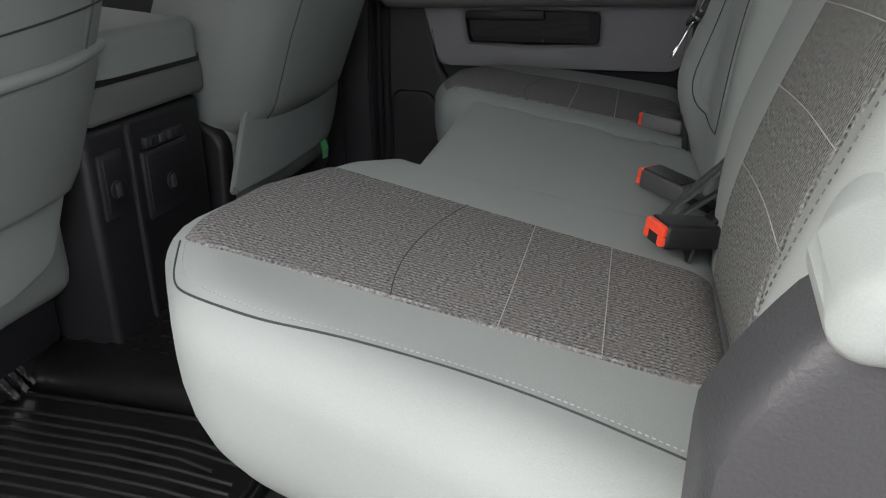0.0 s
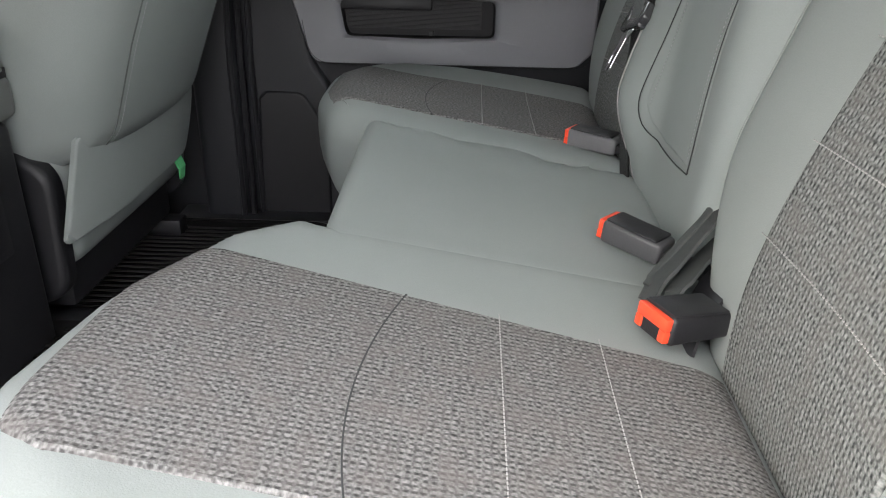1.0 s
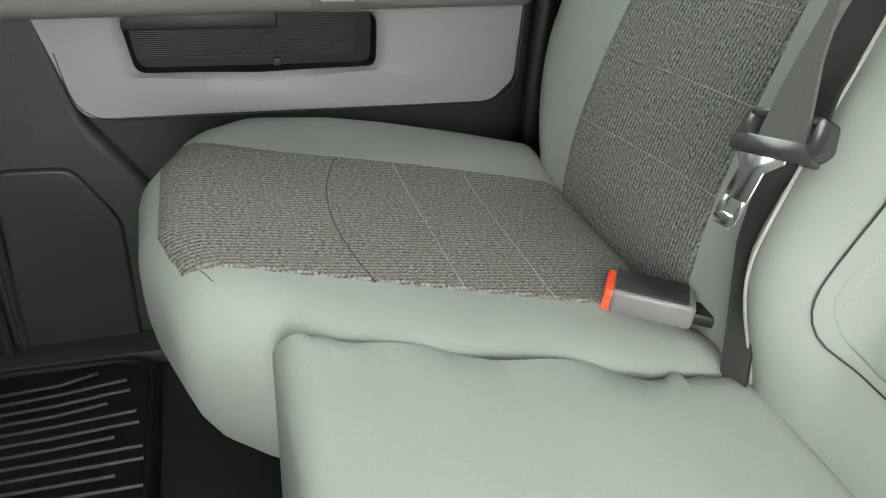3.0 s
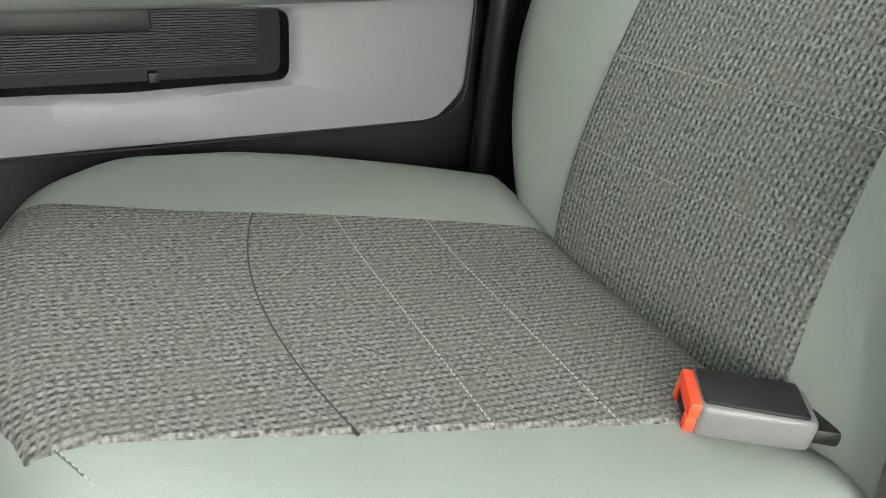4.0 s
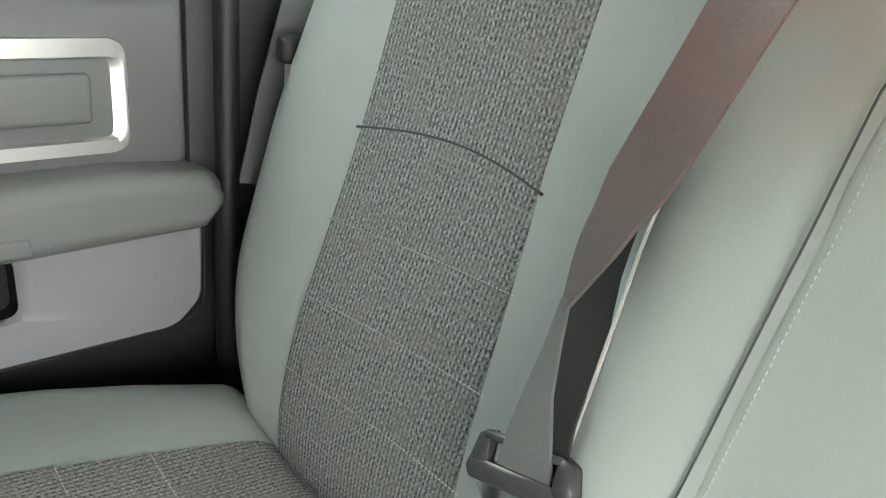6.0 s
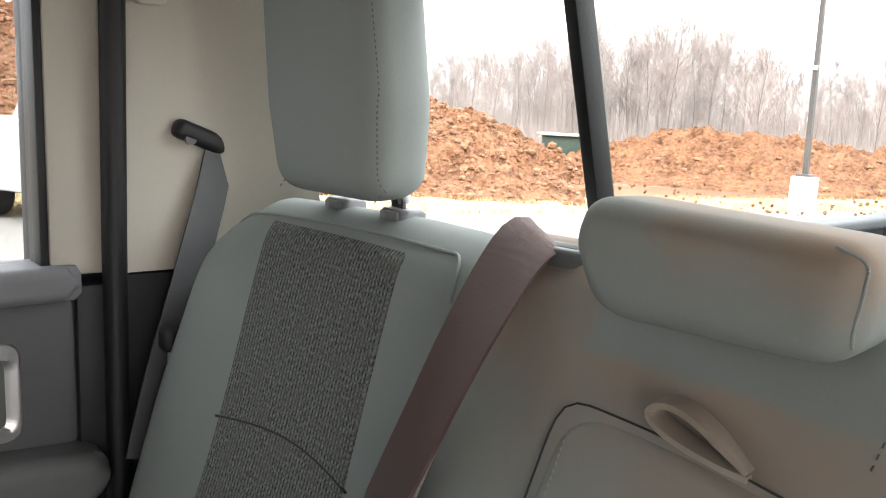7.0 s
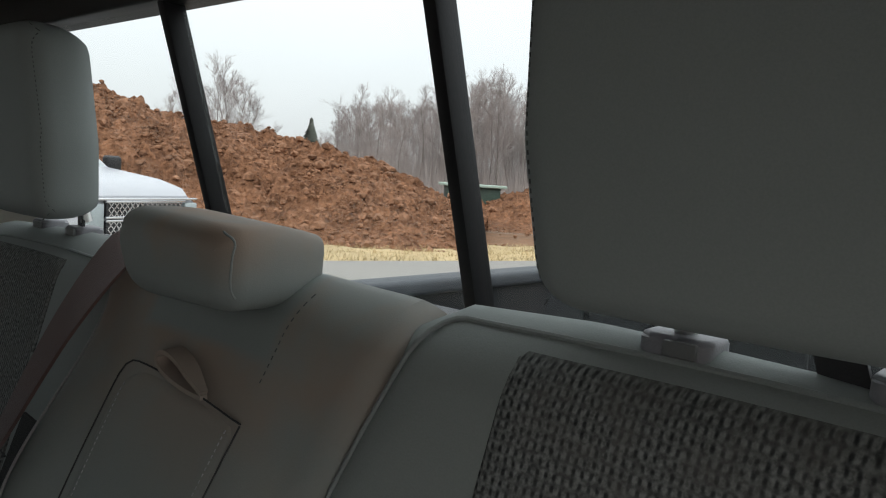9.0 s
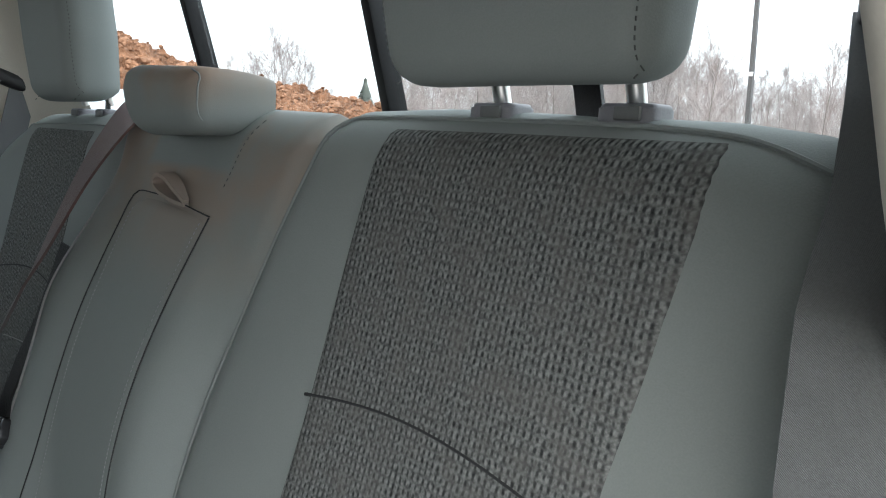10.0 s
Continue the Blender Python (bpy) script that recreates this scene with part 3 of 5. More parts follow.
near_back, nbp = backrest(-1, "grey cloth rear backrest with tweed centre, beside the open door",
    [(-0.215, 0.21), (-0.160, 0.315, 0.06), (-0.102, 0.43, 0.15), (-0.098, 0.60, 0.3), (-0.152, 0.76, 0.3), (-0.187, 0.856, 0.03), (-0.30, 0.860, 0.2), (-0.52, 0.854, 0.08), (-0.585, 0.846, 0.05), (-0.645, 0.76, 0.1), (-0.650, 0.60, 0.2), (-0.645, 0.21)],
    lambda z: -0.246 - 0.022 * (z - 0.3) / 0.55, lambda z: -0.462 - 0.068 * min(1, (z - 0.3) / 0.5), 0.847)
far_back, fbp = backrest(1, "grey cloth rear backrest with tweed centre, beside the closed door",
    [(0.130, 0.21), (0.147, 0.50, 0.2), (0.158, 0.80, 0.2), (0.166, 0.848, 0.012), (0.30, 0.850, 0.2), (0.52, 0.846, 0.06), (0.62, 0.79, 0.1), (0.655, 0.62, 0.3), (0.635, 0.45, 0.2), (0.57, 0.31, 0.1), (0.51, 0.21, 0.05)],
    lambda z: 0.234 + 0.035 * (z - 0.3) / 0.3 if z < 0.65 else 0.275, lambda z: 0.493, 0.829)
part("stitch_line", nbp.dashes([(-0.590, 0.74), (-0.592, 0.62), (-0.590, 0.50), (-0.578, 0.40), (-0.560, 0.34)], step=0.0055, r=0.00045, lift=0.0004), CLOTH_DARK, near_back)
# side roll of the near backrest
roll = Pad([(-0.715, 0.455, 0.016), (-0.715, 0.497, 0.02), (-0.600, 0.515, 0.02), (-0.600, 0.470, 0.02)], 0.022, 0.10, lambda a, b, h: (0.404 - h + 0.3 * (b - 0.48) + 0.35 * max(0, a + 0.65), a, b))
part("side_roll", roll.mesh(), CLOTH, near_back)

mid_back = thing("rear_backrest", "plain grey cloth centre backrest with brownish stains", "backrest", group="rear bench backrests", at=(0.5, 0, 0.30))
mbp = Pad([(-0.132, 0.21), (-0.132, 0.60, 0.3), (-0.186, 0.76, 0.3), (-0.210, 0.853, 0.03), (0.0, 0.858, 0.3), (0.195, 0.856, 0.012), (0.188, 0.80, 0.2), (0.178, 0.50, 0.2), (0.163, 0.21)], 0.04, 0.10, centre_map)
part("back_body", mbp.mesh(), CLOTH_WORN, mid_back)
tube(mbp.line(chain([(0.140, 0.27), (0.155, 0.52), (0.164, 0.70), (0.177, 0.84)], 90), 0.0012, 90), 0.0014, THREAD, "piping", mid_back, label="pale worn welt")
part("stitch_line", mbp.dashes([(-0.094, 0.845), (-0.088, 0.815), (-0.083, 0.785)], step=0.005, r=0.0004, lift=0.0004), CLOTH_DARK, mid_back)

armrest = thing("folding_armrest", "folded-up grey cloth centre armrest with pull loop", "armrest", at=(0.45, 0, 0.40))
ap = Pad([(-0.058, 0.392, 0.02), (-0.058, 0.50, 0.4), (-0.067, 0.64, 0.4), (-0.082, 0.757, 0.004), (0.086, 0.768, 0.035), (0.084, 0.66, 0.4), (0.090, 0.53, 0.4), (0.108, 0.388, 0.05)], 0.009, 0.04, armrest_map)
part("armrest_body", ap.mesh(), CLOTH_WORN, armrest)
part("stitch_line", ap.dashes(chain([(-0.047, 0.40), (-0.047, 0.50), (-0.056, 0.64), (-0.070, 0.752)], 30), step=0.004, r=0.0005, lift=0.0004), CLOTH_PALE, armrest)
part("stitch_line", ap.dashes(chain([(0.091, 0.425), (0.080, 0.53), (0.074, 0.66), (0.075, 0.752)], 30), step=0.004, r=0.0005, lift=0.0004), CLOTH_PALE, armrest)
# Dark cords painted in for the shade of the gap round the armrest.
for gap in (chain([(-0.059, 0.392), (-0.059, 0.50), (-0.068, 0.64), (-0.083, 0.758)], 40), chain([(-0.083, 0.759), (0.0, 0.768), (0.050, 0.770), (0.080, 0.770), (0.087, 0.755), (0.086, 0.72), (0.085, 0.66), (0.091, 0.53), (0.102, 0.45), (0.104, 0.418), (0.097, 0.396), (0.078, 0.387), (0.0, 0.386), (-0.058, 0.391)], 120)):
    tube([(spine(b) - belly(a, b) - 0.0052, a, b) for a, b in resample(gap, 80, closed=False)], 0.0007, THREAD_AND_GAP_DARK, "seam", armrest)
# pull loop: a folded strap lying along the top edge
band = chain([(-0.034, 0.768), (-0.024, 0.775), (-0.010, 0.785), (0.006, 0.791), (0.018, 0.789), (0.023, 0.782), (0.015, 0.776), (0.000, 0.771), (-0.014, 0.768), (-0.024, 0.766), (-0.034, 0.765)], 40)
ribbon([(spine(0.77) - 0.016, a, b) for a, b in band], [0.006, 0.013, 0.015, 0.015, 0.015, 0.012, 0.006], CLOTH_WORN, "pull_loop", armrest, [(1, 0, 0.10)], thick=0.0018, label="folded grey cloth pull loop")


def cylinder(p0, p1, r, n=14):
    p0, p1 = Vector(p0), Vector(p1)
    d = (p1 - p0).normalized()
    a = d.orthogonal().normalized()
    b = d.cross(a)
    return rings_mesh([[p + r * (math.cos(k) * a + math.sin(k) * b) for k in np.linspace(0, 2 * math.pi, n, endpoint=False)] for p in (p0, p1)], cap0=True)


def headrest(y, label, w, h, z0, posts, seam, collar):
    t = thing("headrest", label, "headrest", group="rear headrests", at=(0.58, y, 0.84))
    p = Pad([(-w / 2 + 0.012, 0.0, 0.03), (-w / 2, 0.08, 0.1), (-w / 2 + 0.006, h, 0.035), (w / 2 - 0.006, h, 0.035), (w / 2, 0.08, 0.1), (w / 2 - 0.012, 0.0, 0.03)], 0.022, 0.068,
            lambda a, b, hh: (0.540 - hh - 0.10 * b + 0.5 * a * a, y + a, z0 + b), taper=0.012)
    part("cushion_body", p.mesh(), CLOTH, t, "padded grey cloth head pad")
    for s in (-1, 1):
        line = [(s * (w / 2 - seam - 0.010), 0.001), (s * (w / 2 - seam), h * 0.45), (s * (w / 2 - seam - 0.006), h - 0.001)]
        part("stitch_line", p.dashes(line, step=0.0045, r=0.0005, lift=0.0003), CLOTH_DARK, t)
        py = y + posts[s > 0]
        part("post", cylinder((0.606, py, 0.858), (0.590, py, 0.91), 0.0062), STEEL, t, "bright steel post")
        c = Pad([(-0.019, -0.015), (0.019, -0.015), (0.019, 0.015), (-0.019, 0.015)], 0.003, 0.020, lambda a, b, hh: (0.604 + b, py + a, collar + hh), taper=-0.005, n=48, corner=0.008)
        ring_ = part("collar", c.mesh(), PANEL, t, "grey plastic post collar")
        part("release_tab", box(0.586, 0.5895, py - 0.013, py + 0.004, collar - 0.010, collar - 0.002, 0.001), PANEL_SOFT, ring_, "small release tab")
    return t


headrest(-0.388, "raised grey cloth headrest on steel posts, open-door side", 0.222, 0.205, 0.871, (-0.064, 0.040), 0.009, 0.862)
headrest(0.385, "raised grey cloth headrest on steel posts, closed-door side", 0.182, 0.200, 0.861, (-0.047, 0.043), 0.005, 0.853)
mh = thing("headrest", "low rounded grey cloth headrest over the middle seat", "headrest", group="rear headrests", at=(0.55, -0.02, 0.81))
mhp = Pad([(-0.074, 0.002, 0.03), (-0.080, 0.063, 0.022), (0.076, 0.070, 0.03), (0.082, 0.042, 0.03), (0.066, -0.002, 0.03)], 0.018, 0.086,
    lambda a, b, hh: (0.512 - hh + 4.0 * (b - 0.04) ** 2, a - 0.002, 0.828 + b * 0.96), taper=0.006)
part("cushion_body", mhp.mesh(), CLOTH_SOILED, mh)
tube(mhp.line(chain([(-0.0705, 0.012), (-0.072, 0.024), (-0.0745, 0.042), (-0.074, 0.056), (-0.060, 0.0605)], 40), 0.0001), 0.0009, CLOTH, "seam", mh)


# ---- belts ----
def buckle(pos, back, label, body, pitch=0.12, size=1.18, proportions=(1, 1, 1)):
    """A belt buckle lying on the cushion; pos: middle of its front face, back: direction towards its stalk."""
    t = thing("belt_buckle", label, "seat belt buckle", group="rear belt buckles", at=pos)
    bx = Vector((back[0], back[1], -pitch)).normalized()
    by = Vector((0, 0, 1)).cross(bx).normalized()
    bz = bx.cross(by)
    m = Matrix.Translation(pos) @ Matrix((bx, by, bz)).transposed().to_4x4() @ Matrix.Diagonal([size * k for k in proportions] + [1])
    b = bmesh.new()
    join(b, box(0.004, 0.068, -0.0175, 0.0175, -0.012, 0.012, 0.0045, 3))
    for v in b.verts:
        if v.co.x > 0.04:
            v.co.y *= 0.86
            v.co.z *= 0.9
    part("case", moved(b, m), body, t, "grey plastic case" if body is GREY_BUCKLE else "black plastic case")
    part("top_plate", moved(box(0.006, 0.062, -0.0145, 0.0145, 0.0105, 0.0132, 0.002), m), BLACK, t)
    f = bmesh.new()
    join(f, box(-0.001, 0.007, -0.0155, 0.0155, 0.000, 0.0105, 0.002))
    join(f, box(-0.001, 0.007, -0.0155, -0.009, -0.0095, 0.0005, 0.0015))
    join(f, box(-0.001, 0.007, 0.009, 0.0155, -0.0095, 0.0005, 0.0015))
    part("release_button", moved(f, m), ORANGE, t, "orange-red release button")
    part("slot", moved(box(0.001, 0.0055, -0.0092, 0.0092, -0.0105, 0.0003, 0), m), BLACK, t, "dark tongue slot")
    part("stalk", moved(box(0.060, 0.12, -0.010, 0.010, -0.008, 0.003, 0.003), m), BLACK, t)
    return t


buckle((0.360, -0.253, 0.336), (0.91, 0.42), "black belt buckle with orange button lying on the cushion", BLACK, proportions=(0.84, 1.0, 0.88))
buckle((0.354, -0.069, 0.341), (0.72, -0.66), "dark grey belt buckle with orange button between the seats", DARK_BUCKLE, size=1.0)
buckle((0.353, 0.257, 0.339), (0.84, -0.54), "grey belt buckle with orange button beside the tweed insert", GREY_BUCKLE, 0.04, 1.08)

lap = thing("lap_belt_strap", "dark green-grey lap belt strap rising between the backrests", "seat belt", at=(0.41, -0.13, 0.34))
ribbon([(0.372, -0.186, 0.318), (0.382, -0.178, 0.337), (0.405, -0.151, 0.350), (0.427, -0.133, 0.367), (0.457, -0.103, 0.390), (0.485, -0.085, 0.43)], [0.036, 0.036, 0.034, 0.030, 0.026], WEBBING_GREY, "webbing", lap, [(0.05, -0.95, 0.24)])
tube([(0.374, -0.172, 0.327), (0.405, -0.143, 0.353), (0.429, -0.124, 0.371), (0.458, -0.094, 0.395)], 0.004, WEBBING_GREY, "folded_edge", lap, 8, flat=0.7)
ribbon([(0.378, -0.214, 0.318), (0.390, -0.204, 0.339), (0.412, -0.173, 0.345), (0.437, -0.142, 0.353), (0.47, -0.11, 0.37)], [0.026, 0.026, 0.024, 0.02], WEBBING_GREY, "webbing", lap, [(0.1, -0.9, 0.3)])
ribbon([(0.395, -0.236, 0.300), (0.404, -0.226, 0.330), (0.432, -0.180, 0.338), (0.46, -0.15, 0.345)], [0.034], BLACK, "webbing", lap, [(0.1, -0.9, 0.2)], label="black strip deep in the gap")

belt = thing("shoulder_belt", "brownish grey shoulder belt with latch plate over the backrests", "seat belt", at=(0.45, 0.17, 0.36))
ribbon(chain([(0.586, 0.145, 0.846), (0.578, 0.147, 0.858), (0.562, 0.150, 0.857), (0.540, 0.153, 0.832), (0.508, 0.156, 0.785), (0.484, 0.161, 0.738), (0.463, 0.168, 0.692), (0.441, 0.174, 0.650), (0.422, 0.175, 0.612)], 40),
    [0.046, 0.046, 0.046, 0.046, 0.046, 0.048, 0.050, 0.032, 0.003], WEBBING_BLEND, "webbing", belt, [(0, 0.86, 0.5), (0.05, 0.92, 0.35), (0.1, 0.9, -0.25), (0.12, 0.85, -0.4), (0.1, 0.9, -0.2)], label="brownish grey twisted webbing")
ribbon([(0.424, 0.176, 0.618), (0.420, 0.176, 0.590), (0.415, 0.176, 0.560), (0.411, 0.174, 0.530), (0.408, 0.171, 0.506)], [0.005, 0.010, 0.018, 0.030, 0.040], WEBBING, "webbing", belt, [(-0.1, 0.95, -0.25)], label="grey webbing running into the latch")
ribbon([(0.494, 0.176, 0.70), (0.481, 0.179, 0.661), (0.466, 0.179, 0.623), (0.445, 0.175, 0.585), (0.424, 0.167, 0.543), (0.418, 0.162, 0.51)], [0.040, 0.038, 0.034, 0.030, 0.026, 0.022], WEBBING_DARK, "webbing", belt, [(-0.1, 0.95, -0.2)], label="dark return webbing behind the twist")
ribbon([(0.410, 0.166, 0.500), (0.410, 0.168, 0.47), (0.405, 0.164, 0.427), (0.406, 0.156, 0.381), (0.414, 0.150, 0.30)], [0.028, 0.028, 0.026, 0.024], WEBBING_DARK, "webbing", belt, [(-0.2, 0.95, 0)])
lX = Vector((-0.10, 0.95, -0.22)).normalized()
lY = Vector((0.42, -0.05, 0.9))
lY = (lY - lX * lY.dot(lX)).normalized()
lm = Matrix.Translation((0.409, 0.174, 0.505)) @ Matrix((lX, lY, lX.cross(lY))).transposed().to_4x4()
def prism(poly, z0, z1, bevel=0.0):
    """A flat plate over a polygon."""
    b = rings_mesh([[(x, y, z) for x, y in poly] for z in (z0, z1)], cap0=True)
    if bevel:
        bmesh.ops.recalc_face_normals(b, faces=b.faces)
        bmesh.ops.bevel(b, geom=b.edges[:], offset=bevel, segments=2, profile=0.5, affect='EDGES')
    return b


lb = bmesh.new()
join(lb, prism([(-0.034, -0.013), (0.036, -0.013), (0.040, -0.006), (0.038, 0.001), (-0.034, 0.001)], -0.005, 0.006, 0.0025))
join(lb, box(-0.030, 0.030, 0.013, 0.019, -0.006, 0.000, 0.002))
join(lb, prism([(0.024, -0.002), (0.038, -0.002), (0.034, 0.016), (0.024, 0.020)], -0.005, 0.005, 0.002))
latch = part("latch_frame", moved(lb, lm), LATCH_BLACK, belt, "glossy dark moulded latch frame")
part("latch_end", moved(prism([(-0.024, -0.002), (-0.034, -0.010), (-0.041, -0.002), (-0.038, 0.016), (-0.026, 0.020)], -0.006, 0.0065, 0.0028), lm), LATCH_BLACK, latch, "rounded shiny latch end")
part("latch_notch", moved(box(-0.006, 0.005, -0.002, 0.002, 0.004, 0.0075, 0.001), lm), BLACK, latch, "dark notch")
tm_ = lm @ pose(0.010, -0.012, -0.001, 0, 0, 6)
tg = bmesh.new()
join(tg, prism([(-0.023, 0.004), (-0.023, -0.001), (-0.0115, -0.011), (-0.0115, -0.034), (0.0115, -0.034), (0.0115, -0.011), (0.023, -0.001), (0.023, 0.004)], -0.0012, 0.0012, 0.0005))
for x0, x1 in ((-0.0115, -0.0060), (0.0060, 0.0115)):
    join(tg, box(x0, x1, -0.047, -0.0335, -0.0012, 0.0012, 0.0004))
join(tg, prism([(-0.0115, -0.0445), (-0.0115, -0.050), (-0.008, -0.054), (0.008, -0.054), (0.0115, -0.050), (0.0115, -0.0445)], -0.0012, 0.0012, 0.0005))
part("tongue", moved(tg, tm_), CHROME, belt, "bright steel tongue with slot")
guide = thing("belt_guide", "grey plastic shoulder belt guide on top of the bench", "belt guide", at=(0.565, 0.145, 0.85))
gb = Pad([(0.108, 0.566), (0.186, 0.566), (0.186, 0.602), (0.108, 0.602)], 0.004, 0.012, lambda a, b, h: (b, a, 0.852 + h), corner=0.017, n=64)
part("bezel", gb.mesh(), PANEL_SOFT, guide)
part("slot", box(0.573, 0.590, 0.115, 0.179, 0.846, 0.8535, 0.004), BLACK, guide, "dark belt slot")

fb = thing("shoulder_belt", "dark grey shoulder belt hanging from the rear pillar, closed-door side", "seat belt", at=(0.52, 0.66, 0.5))
ribbon([(0.598, 0.694, 0.878), (0.583, 0.690, 0.82), (0.553, 0.680, 0.73), (0.515, 0.670, 0.615), (0.49, 0.662, 0.52)], [0.040, 0.048], WEBBING_LIGHT, "webbing", fb, [(1, 0.05, -0.25)])
gm = pose(0.594, 0.700, 0.892, 0, 20, 0)
gbm = box(-0.054, 0.054, -0.012, 0.012, -0.012, 0.012, 0.009, 3)
part("pillar_loop", moved(gbm, gm), BLACK, fb, "black pillar loop")
part("bolt", cylinder((0.560, 0.694, 0.896), (0.560, 0.689, 0.896), 0.007), GREY_BUCKLE, fb)
part("tongue_case", box(0.500, 0.530, 0.628, 0.650, 0.655, 0.685, 0.008, 3), BLACK, fb, "black tongue stop")
part("tongue", box(0.512, 0.516, 0.628, 0.650, 0.612, 0.656, 0.002), STEEL, fb)
nb = thing("shoulder_belt", "dark woven shoulder belt hanging from the rear pillar, open-door side", "seat belt", at=(0.5, -0.63, 0.5))
ribbon([(0.620, -0.583, 0.905), (0.568, -0.601, 0.863), (0.528, -0.613, 0.822), (0.483, -0.621, 0.785), (0.473, -0.624, 0.719), (0.47, -0.64, 0.64), (0.50, -0.66, 0.55), (0.53, -0.69, 0.42)], [0.046], WEBBING, "webbing", nb, [(0.36, -0.93, 0)])
part("pillar_loop", box(0.60, 0.665, -0.615, -0.565, 0.895, 0.92, 0.008, 3), BLACK, nb, "black pillar loop")
# black tether straps behind the headrests
for y in (-0.415, 0.35):
    tet = thing("tether_strap", "black tether strap looped behind a headrest", "strap", group="tether straps", at=(0.6, y, 0.84))
    ribbon([(0.60, y - 0.012, 0.84), (0.606, y, 0.875), (0.61, y + 0.014, 0.905), (0.612, y + 0.03, 0.94)], [0.022], BLACK, "webbing", tet, [(0.2, 1, 0)])


# ---- cab shell ----
def structure(name, bm, mat, label, category, smooth=True):
    return tagged(part(name, bm, mat, None, smooth=smooth), label, category, kind="structure")


structure("floor", box(-1.7, 0.72, -0.80, 0.80, -0.06, 0.0, 0), CARPET, "black carpeted cab floor", "floor", False)
structure("wall_rear", box(0.70, 0.76, -0.80, 0.80, -0.06, 0.815, 0.004), CHARCOAL, "dark lower rear cab wall", "wall", False)
# Unseen wall, built higher than a bulkhead to cut light from the front.
structure("wall_front", box(-1.7, -1.62, -0.80, 0.80, -0.06, 1.00, 0), CHARCOAL, "unseen dark front wall, raised to hold back windscreen light", "wall", False)
# Headliner, with an unseen front stretch added to narrow the windscreen opening.
structure("ceiling", box(-1.58, 0.60, -0.82, 0.82, 1.115, 1.16, 0.012), HEADLINER, "beige cloth headliner", "ceiling")
# Unseen side walls, raised over the window line to shut out light.
structure("wall_side_near", box(-1.62, -0.46, -0.82, -0.76, -0.06, 0.92, 0.01), CHARCOAL, "unseen dark front door wall, raised to block light, open-door side", "wall")
structure("wall_side_far", box(-1.62, -0.28, 0.74, 0.80, -0.06, 0.92, 0.01), CHARCOAL, "unseen dark front door wall, raised to block light, closed-door side", "wall")
# Rail and pillar out of view, added to reduce sky light through the doorway.
structure("wall_roof_near", box(-1.60, 0.70, -0.84, -0.74, 1.06, 1.15, 0.02), CHARCOAL, "unseen dark roof rail added over the open door to cut skylight", "wall")
structure("wall_pillar_near", box(-0.46, -0.36, -0.82, -0.74, 0.0, 1.10, 0.02), CHARCOAL, "unseen dark pillar added beside the open door to cut skylight", "wall")
# Added backing that keeps sky light from leaking between door and trim.
structure("wall_backing_far", box(0.40, 0.72, 0.765, 0.80, 0.70, 1.12, 0.005), CHARCOAL, "dark backing box added behind the trim to block sky light, closed-door side", "wall")
structure("sill_near", box(-0.5, 0.46, -0.80, -0.70, -0.06, 0.03, 0.012), CHARCOAL, "black plastic door sill", "sill")


def corner_trim(s, z0, z1, mat, name, label, fx=0.475):
    """The moulded inner trim of a rear cab corner, bent in plan."""
    plan = chain([(0.668, s * 0.572), (0.650, s * 0.590), (0.648, s * 0.63), (0.650, s * 0.72)], 24) if s < 0 else chain([(0.668, s * 0.585), (0.655, s * 0.630), (0.61, s * 0.697), (0.565, s * 0.716), (fx, s * 0.720)], 24)
    outer = [(a + 0.01, b + s * 0.05) for a, b in plan][::-1]
    ring = [tuple(p) for p in plan] + outer
    rings = [[(a - 0.30 * (z - 0.85) * np.clip((a - 0.5) / 0.17, 0, 1), b - s * 0.03 * max(0, z - 0.75), z) for a, b in ring] for z in np.linspace(z0, z1, 8)]
    return structure(name, rings_mesh(rings, cap0=True), mat, label, "trim")


corner_trim(1, 0.734, 1.12, BEIGE, "trim_pillar_far", "beige plastic rear pillar trim, closed-door side")
corner_trim(-1, 0.60, 1.12, BEIGE, "trim_pillar_near", "beige plastic rear pillar trim, open-door side", 0.54)
fp = Pad([(0.70, 0.60), (0.60, 0.65), (0.52, 0.72, 0.05), (0.468, 0.779, 0.05), (0.431, 0.820, 0.05), (0.406, 0.853, 0.05), (0.389, 0.872, 0.05), (0.32, 1.08), (0.70, 1.10)], 0.010, 0.06, lambda a, b, h: (a, -0.632 + h, b), corner=0.02)
structure("trim_pillar_front", fp.mesh(), BEIGE, "beige plastic pillar trim facing the open door", "trim")
corner_trim(1, 0.0, 0.731, CHARCOAL, "trim_pillar_low", "dark lower rear pillar trim, closed-door side")
cap = thing("trim_cap", "small beige screw cover on the pillar", "trim cap", at=(0.53, 0.69, 1.02))
ccap = Pad([(0.492, 1.068), (0.538, 1.066), (0.534, 1.045), (0.498, 1.045)], 0.003, 0.008, lambda a, b, h: (a, 0.693 - h - (a - 0.53) * 0.15, b), corner=0.012, n=40)
part("cover", ccap.mesh(), BEIGE, cap)

# rear window: frame, two upright bars, three panes
WX = lambda z: 0.6675 - 0.29 * (z - 0.85)
win = tagged(new("window_1"), "sliding rear window with black frame", "window", kind="structure")
win.location = (0.66, 0, 0.82)


